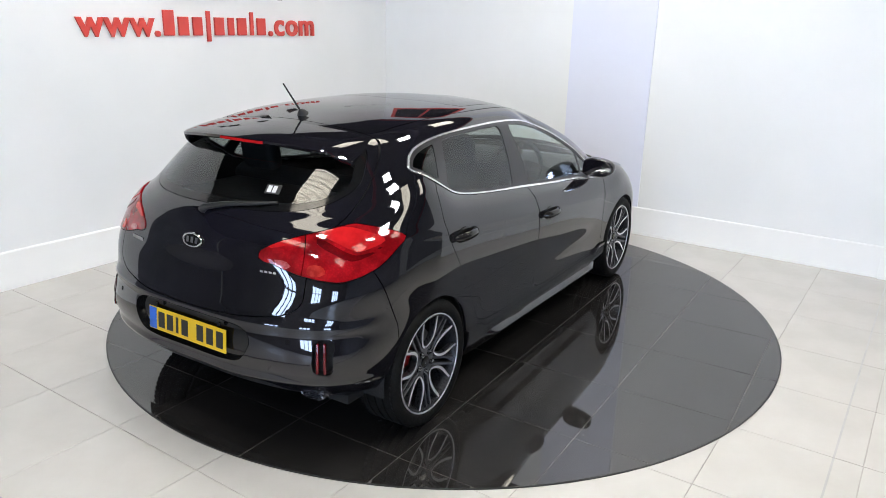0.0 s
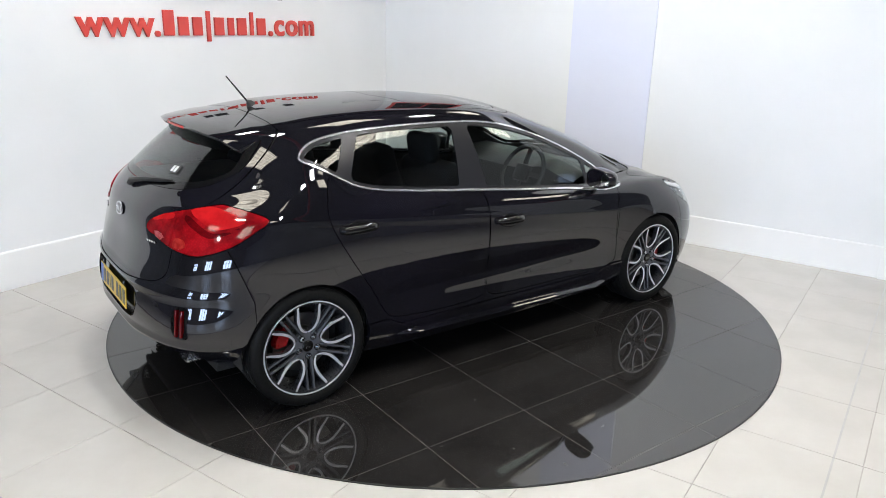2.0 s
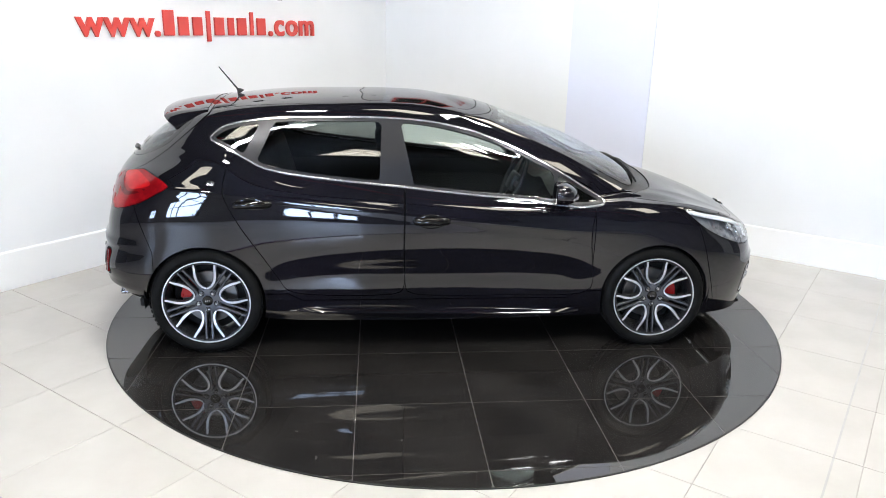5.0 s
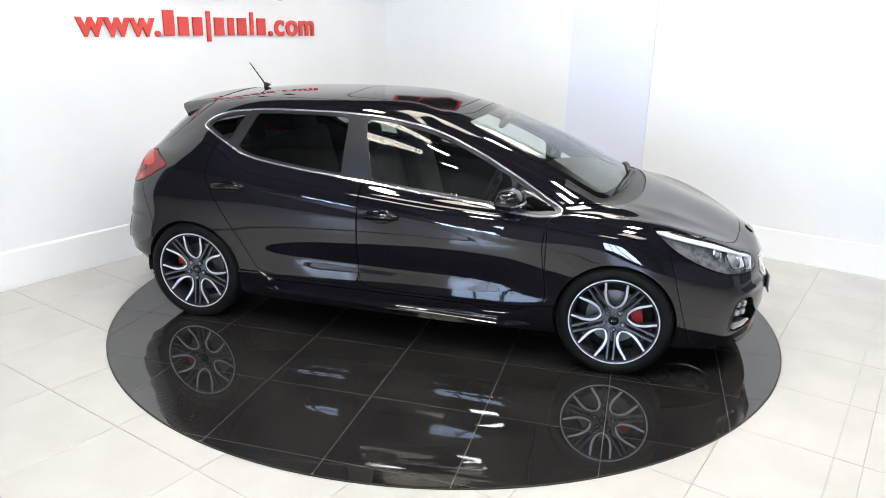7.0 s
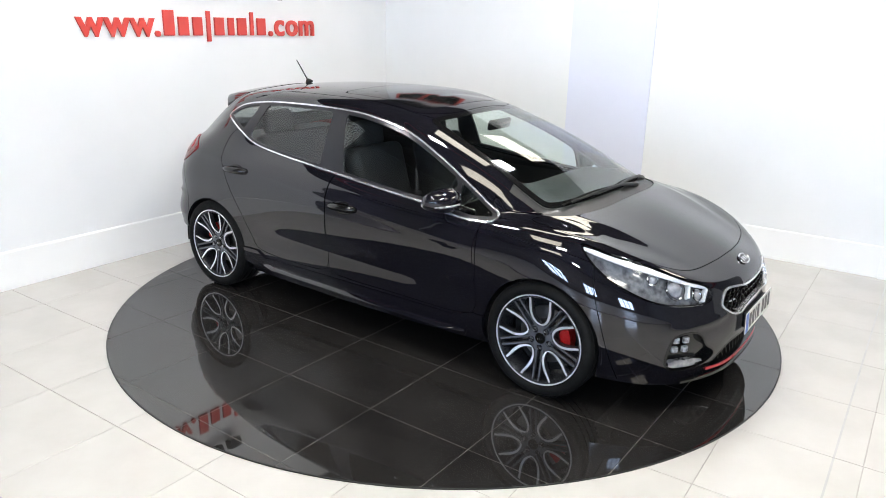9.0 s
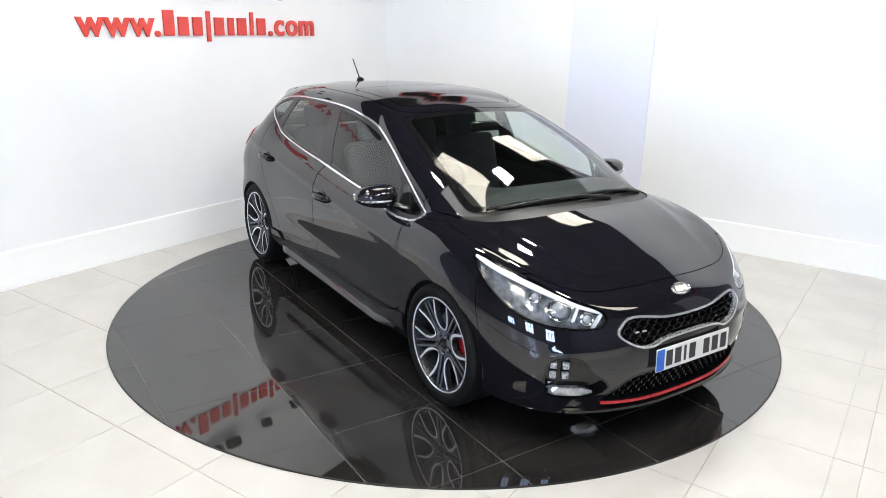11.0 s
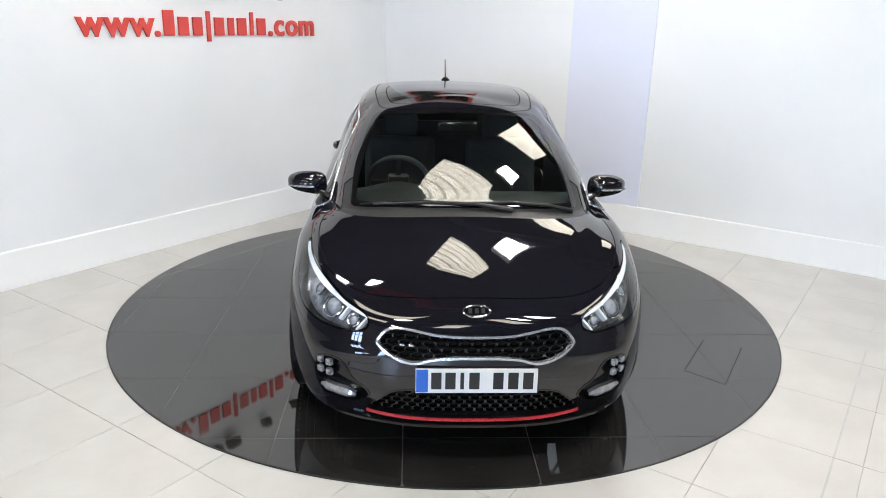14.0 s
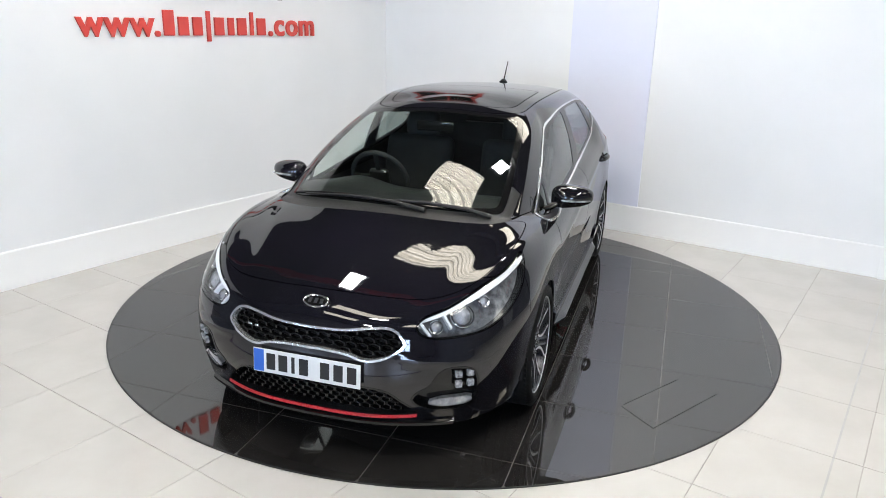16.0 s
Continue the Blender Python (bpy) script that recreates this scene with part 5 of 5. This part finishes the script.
def build_nose():
    honeycomb("grille_mesh", f_grille, 0.030, 1.75, 0.022, 0.0075, 0.50, 0.65, 0.44)
    honeycomb("lower_mesh", f_lower, 0.026, 1.75, 0.026, 0.0070, 0.245, 0.39, 0.50)
    bm = bmesh.new()
    rows = []
    for k in range(-24, 25):
        y = 0.475 * k / 24
        z = 0.221 + 0.014 * abs(k / 24) ** 3
        x, n = skin_x(y, z)
        rows.append([(x + 0.002, y, z + 0.009), (x + 0.007, y, z + 0.007), (x + 0.008, y, z - 0.005), (x + 0.002, y, z - 0.007)])
    strip(bm, rows)
    part("lip_strip", bm, M_RED_STRIP, car, "thin red strip along the front lip")
    bm = bmesh.new()
    rows = []
    for k in range(-30, 31):
        y = 0.62 * k / 30
        x, n = skin_x(y, 0.20)
        rows.append([(x + 0.004, y, 0.206), (x + 0.020, y, 0.198), (x + 0.020, y, 0.186), (x - 0.02, y, 0.176), (x - 0.10, y, 0.176)])
    strip(bm, rows)
    part("front_splitter", bm, M_GLOSS_BLACK, car)
    for s in (1, -1):
        for dy in (0.646, 0.690):
            for z in (0.437, 0.388):
                m = facing(s * dy, z, True, 0.010)
                bm = bmesh.new()
                box(bm, (0.031, 0.031, 0.026), bevel=0.005)
                bm.transform(m)
                cube = part("fog_cube", bm, M_LENSWHITE, car, "small square white driving light")
                bm = bmesh.new()
                box(bm, (0.038, 0.038, 0.016), (0, 0, -0.012), bevel=0.004)
                bm.transform(m)
                part("cube_frame", bm, M_GLOSS_BLACK, cube)
        bm = bmesh.new()
        rows = []
        for k in range(15):
            y = s * (0.525 + 0.165 * k / 14)
            h = 0.020 * min(1, 0.35 + k / 6) * min(1, 0.5 + (14 - k) / 4)
            x, n = skin_x(y, 0.298)
            b = Vector((x, y, 0.298)) - n * 0.012
            rows.append([b + Vector((-0.02, 0, h)), b + Vector((0.0, 0, h)) + n * 0.006, b + n * 0.012, b + Vector((0.0, 0, -h)) + n * 0.006, b + Vector((-0.02, 0, -h))])
        strip(bm, rows)
        part("fog_lamp", bm, M_LENSFOG, car, "clear lower fog lamp")
        # lamp innards
        for y, z, r, back in ((0.635, 0.683, 0.050, 0.034), (0.540, 0.645, 0.026, 0.028), (0.705, 0.725, 0.024, 0.026)):
            m = facing(s * y, z, True, back)
            fwd = m
            bm = bmesh.new()
            ellipsoid(bm, (0, 0, 0), (r * 0.8, r * 0.8, r * 0.7))
            bm.transform(fwd)
            part("lamp_projector", bm, M_LENSBALL, car, "round glass headlight projector")
            bm = bmesh.new()
            tube(bm, [fwd @ Vector((r * math.cos(k * math.tau / 28), r * math.sin(k * math.tau / 28), r * 0.25)) for k in range(29)], 0.006, 8, cap=False)
            part("projector_ring", bm, M_CHROME, car)
        # the blades are no lamps; M_DRL's faint glow is added to brighten them
        for y, z, a in ((0.578, 0.668, 25), (0.50, 0.635, 35)):
            bm = bmesh.new()
            box(bm, (0.012, 0.075, 0.03), bevel=0.003)
            bm.transform(facing(s * y, z, True, 0.026) @ Matrix.Rotation(radians(s * a), 4, "Z"))
            part("lamp_blade", bm, M_DRL, car, "pale upright blade inside the headlight, with a faint added glow")


def build_grille_mark():
    m = facing(-0.30, 0.572, True, 0.016)
    for px in (-0.022, 0.018):
        bm = bmesh.new()
        box(bm, (0.022, 0.010, 0.006), (px, 0, 0), bevel=0.002)
        bm.transform(m)
        part("grille_mark", bm, M_BRIGHT, car, "small chrome bar in the grille", smooth=False)


def build_tail():
    for s in (1, -1):
        bm = bmesh.new()
        m = Matrix.Translation((-1.835, s * 0.600, 0.312)) @ Matrix.Rotation(radians(90), 4, "Y")
        ring = [(0.024 * math.cos(k * math.tau / 32), 0.068 * math.sin(k * math.tau / 32)) for k in range(33)]
        rows = []
        for sc, d in ((0.86, 0.05), (0.86, -0.03), (0.93, -0.034), (1.0, -0.030), (1.0, 0.06)):
            rows.append([m @ Vector((x * sc, y * sc, d)) for x, y in ring])
        strip(bm, rows)
        pipe = part("exhaust_tip", bm, M_SATIN, car, "oval chrome exhaust tip")
        # near-black disc put in for the shade inside the pipe
        bm = bmesh.new()
        bm.faces.new([bm.verts.new(m @ Vector((x * 0.86, y * 0.86, 0.045))) for x, y in ring[:-1]])
        part("exhaust_bore", bm, M_DARK, pipe)
        for k, y in enumerate((0.688, 0.715)):
            bm = bmesh.new()
            box(bm, (0.012, 0.13, 0.02), bevel=0.003)
            bm.transform(facing(s * y, 0.525, False, 0.012))
            part("rear_reflector", bm, M_TAIL_DEEP, car, "slim upright red reflector")
    # thin chrome scripts under both lamps
    for side, length, thick in ((1, 5, 0.016), (-1, 4, 0.009)):
        bm = bmesh.new()
        for k in range(length):
            y = side * (0.40 + k * 0.021)
            x, n = skin_x(y, 0.862, False)
            box(bm, (0.004, 0.017, thick), (x - 0.002, y, 0.862))
        part("tailgate_script", bm, M_CHROME, car, "small chrome bars on the tailgate", smooth=False)
    for y in (-0.56, -0.21, 0.21, 0.56):
        bm = bmesh.new()
        lathe(bm, [(0.0, 0.003), (0.009, 0.003), (0.011, 0.0), (0.011, -0.004)], 16, axis="z")
        bm.transform(facing(y, 0.602 if abs(y) < 0.4 else 0.585, False))
        part("parking_sensor", bm, M_GLOSS_BLACK, car)
    bm = bmesh.new()
    pts = [(skin_x(y, z, False)[0] - d, y, z) for y, z, d in ((0.0, 1.062, 0.012), (-0.02, 1.078, 0.03), (-0.12, 1.100, 0.026), (-0.28, 1.118, 0.020), (-0.36, 1.125, 0.014))]
    tube(bm, pts, [0.020, 0.016, 0.012, 0.010, 0.006], 8)
    part("rear_wiper", bm, M_BLACK, car)
    m = facing(-0.30, 1.165, False, -0.006)
    bm = bmesh.new()
    box(bm, (0.075, 0.05, 0.001))
    bm.transform(m)
    st = part("window_sticker", bm, M_STICKER, car, "small dark sticker with pale bars", smooth=False)
    for px in (-0.018, 0.008):
        bm = bmesh.new()
        box(bm, (0.02, 0.036, 0.001), (px, 0, 0.001))
        bm.transform(m)
        part("sticker_bar", bm, M_WHITE, st, smooth=False)
    bm = bmesh.new()
    tube(bm, [(-1.215, 0, skin_z(-1.215, 0) + 0.006), (-1.225, 0, skin_z(-1.215, 0) + 0.020), (-1.235, 0, skin_z(-1.215, 0) + 0.030)], [0.034, 0.022, 0.007], 14, squash=0.8)
    b = part("aerial", bm, M_BLACK, car, "black stub roof aerial")
    bm = bmesh.new()
    tube(bm, [(-1.232, 0, skin_z(-1.215, 0) + 0.024), (-1.345, 0, skin_z(-1.215, 0) + 0.165)], [0.0055, 0.0035], 8)
    part("aerial_rod", bm, M_BLACK, b)


def build_wipers():
    for pts in ([(1.350, 0.24), (1.335, 0.05), (1.318, -0.20), (1.270, -0.48)], [(1.262, 0.57), (1.285, 0.44), (1.308, 0.24), (1.322, 0.06)]):
        bm = bmesh.new()
        path = [(x, y, skin_z(x, y) + h) for (x, y), h in zip(pts, (0.004, 0.018, 0.019, 0.014))]
        tube(bm, path, [0.014, 0.010, 0.008, 0.006], 8)
        w = part("windscreen_wiper", bm, M_BLACK, car)
        bm = bmesh.new()
        a, b = pts[1], pts[3]
        tube(bm, [(a[0] + (b[0] - a[0]) * t - 0.012, a[1] + (b[1] - a[1]) * t * 1.08, skin_z(a[0] + (b[0] - a[0]) * t, a[1] + (b[1] - a[1]) * t) + 0.012) for t in (-0.25, 0, .25, .5, .75, 1, 1.05)], 0.006, 6)
        part("wiper_blade", bm, M_RUBBER, w)


def seat(x, y, wide=0.50, name="front_seat"):
    bm = bmesh.new()
    box(bm, (0.52, wide, 0.16), (x, y, 0.50), bevel=0.06, segments=4)
    s = part(name, bm, M_SEAT, car, "dark cloth seat")
    bm = bmesh.new()
    box(bm, (0.15, wide, 0.62), (x - 0.30, y, 0.80), Matrix.Rotation(radians(-16), 4, "Y"), bevel=0.06, segments=4)
    part("backrest", bm, M_SEAT, s)
    return s


def headrest(s, x, y):
    bm = bmesh.new()
    box(bm, (0.10, 0.25, 0.18), (x, y, 1.17), Matrix.Rotation(radians(-10), 4, "Y"), bevel=0.045, segments=4)
    part("headrest", bm, M_SEAT, s)


def build_inside():
    bm = bmesh.new()
    box(bm, (3.3, 1.42, 0.05), (-0.1, 0, 0.26), bevel=0.01)
    part("floor_pan", bm, M_DARK, car)
    for s in (1, -1):
        for x in (-AXLE, AXLE):
            bm = bmesh.new()
            ring = [(x + 0.352 * math.cos(a), ARCH_Z + 0.352 * math.sin(a)) for a in [radians(-7 + 194 * k / 28) for k in range(29)]]
            rows = [[(p[0], s * y, p[1]) for p in ring] for y in (0.855, 0.62)]
            vs = strip(bm, rows)
            bm.faces.new(vs[1])
            part("wheel_liner", bm, M_DARK, car)
    bm = bmesh.new()
    rows = []
    for k in range(-14, 15):
        y = 0.66 * k / 14
        c = 0.04 * (1 - abs(k / 14) ** 2)
        hood = 0.05 * math.exp(-((y + 0.36) / 0.17) ** 2)
        rows.append([(1.24 + c, y, 0.915), (1.05, y, 0.955 + 0.01), (0.80, y, 0.945 + hood), (0.70, y, 0.90 + hood), (0.68, y, 0.74), (0.80, y, 0.50)])
    strip(bm, rows)
    part("dashboard", bm, M_BLACK, car, "dark moulded dashboard")
    for y in (0.36, -0.36):
        s = seat(0.12, y)
        headrest(s, -0.30, y)
    b = seat(-0.72, 0, 1.24, "rear_bench")
    for y in (0.40, -0.40):
        headrest(b, -1.13, y)
    bm = bmesh.new()
    box(bm, (0.55, 1.12, 0.02), (-1.42, 0, 1.02), bevel=0.006)
    part("parcel_shelf", bm, M_BLACK, car)
    bm = bmesh.new()
    turn = Matrix.Translation((0.52, -0.36, 0.93)) @ Matrix.Rotation(radians(-66), 4, "Y")
    tube(bm, [turn @ Vector((0.185 * math.cos(k * math.tau / 40), 0.185 * math.sin(k * math.tau / 40), 0)) for k in range(41)], 0.015, 8, cap=False)
    w = part("steering_wheel", bm, M_SEAT, car)
    bm = bmesh.new()
    box(bm, (0.12, 0.13, 0.05), bevel=0.02)
    for a in (0, 90, 180):
        box(bm, (0.03, 0.14, 0.015), turn=Matrix.Rotation(radians(a + 90), 4, "Z") @ Matrix.Translation((0, 0.11, 0)))
    bm.transform(turn)
    part("wheel_boss", bm, M_BLACK, w)
    bm = bmesh.new()
    box(bm, (0.03, 0.24, 0.065), (0.50, 0, 1.275), Matrix.Rotation(radians(12), 4, "Y"), bevel=0.012)
    part("inside_mirror", bm, M_GLOSS_BLACK, car)
    # inner door linings
    for s in (1, -1):
        bm = bmesh.new()
        strip(bm, [[(x, s * (skin_y(x, z) - 0.06), z) for z in (0.35, 0.5, 0.65, 0.78, 0.86)] for x in [-1.0 + 0.1 * k for k in range(19)]])
        part("door_lining", bm, M_BLACK, car)


def build_skirt_blade(side):
    """A narrow sloping ledge along the sill, falling a little towards the front wheel."""
    bm = bmesh.new()
    rows = []
    n = 36
    for k in range(n + 1):
        t = k / n
        x = -0.83 + 1.69 * t
        out = 0.044 * min(1, t * n / 3, (n - k) / 3) + 0.004
        top = 0.293 - 0.030 * t
        rows.append([(x, side * (0.862 + d * out), top - h) for d, h in ((0, 0), (0.35, 0.004), (0.92, 0.022), (1.0, 0.027), (0.97, 0.034), (0.5, 0.038), (0, 0.040))])
    vs = strip(bm, rows)
    bm.faces.new(vs[0])
    bm.faces.new(vs[-1][::-1])
    part("skirt_blade", bm, M_PAINT, car, "gloss black sill blade below the side skirt")


build_spoiler()
for s_ in (1, -1):
    build_skirt_blade(s_)
    build_mirror(s_)
    build_handle(-0.035, 0.803, s_)
    build_handle(-1.035, 0.898, s_)
build_nose()
build_grille_mark()
build_tail()
build_wipers()
for end_ in (True, False):
    build_plate(end_)
    build_badge(end_)
build_inside()
def motions():
    rows = [k * 0.5 for k in range(33)]
    walk(turntable, [(t, pose(0.006, 0, 0, 0, 0, heading(t))) for t in rows])
    walk(car, [(t, pose(0, 0, 0, 0, 0, heading(t)) @ AXIS_TO_CAR) for t in rows])


lay_tiles(floor)
motions()
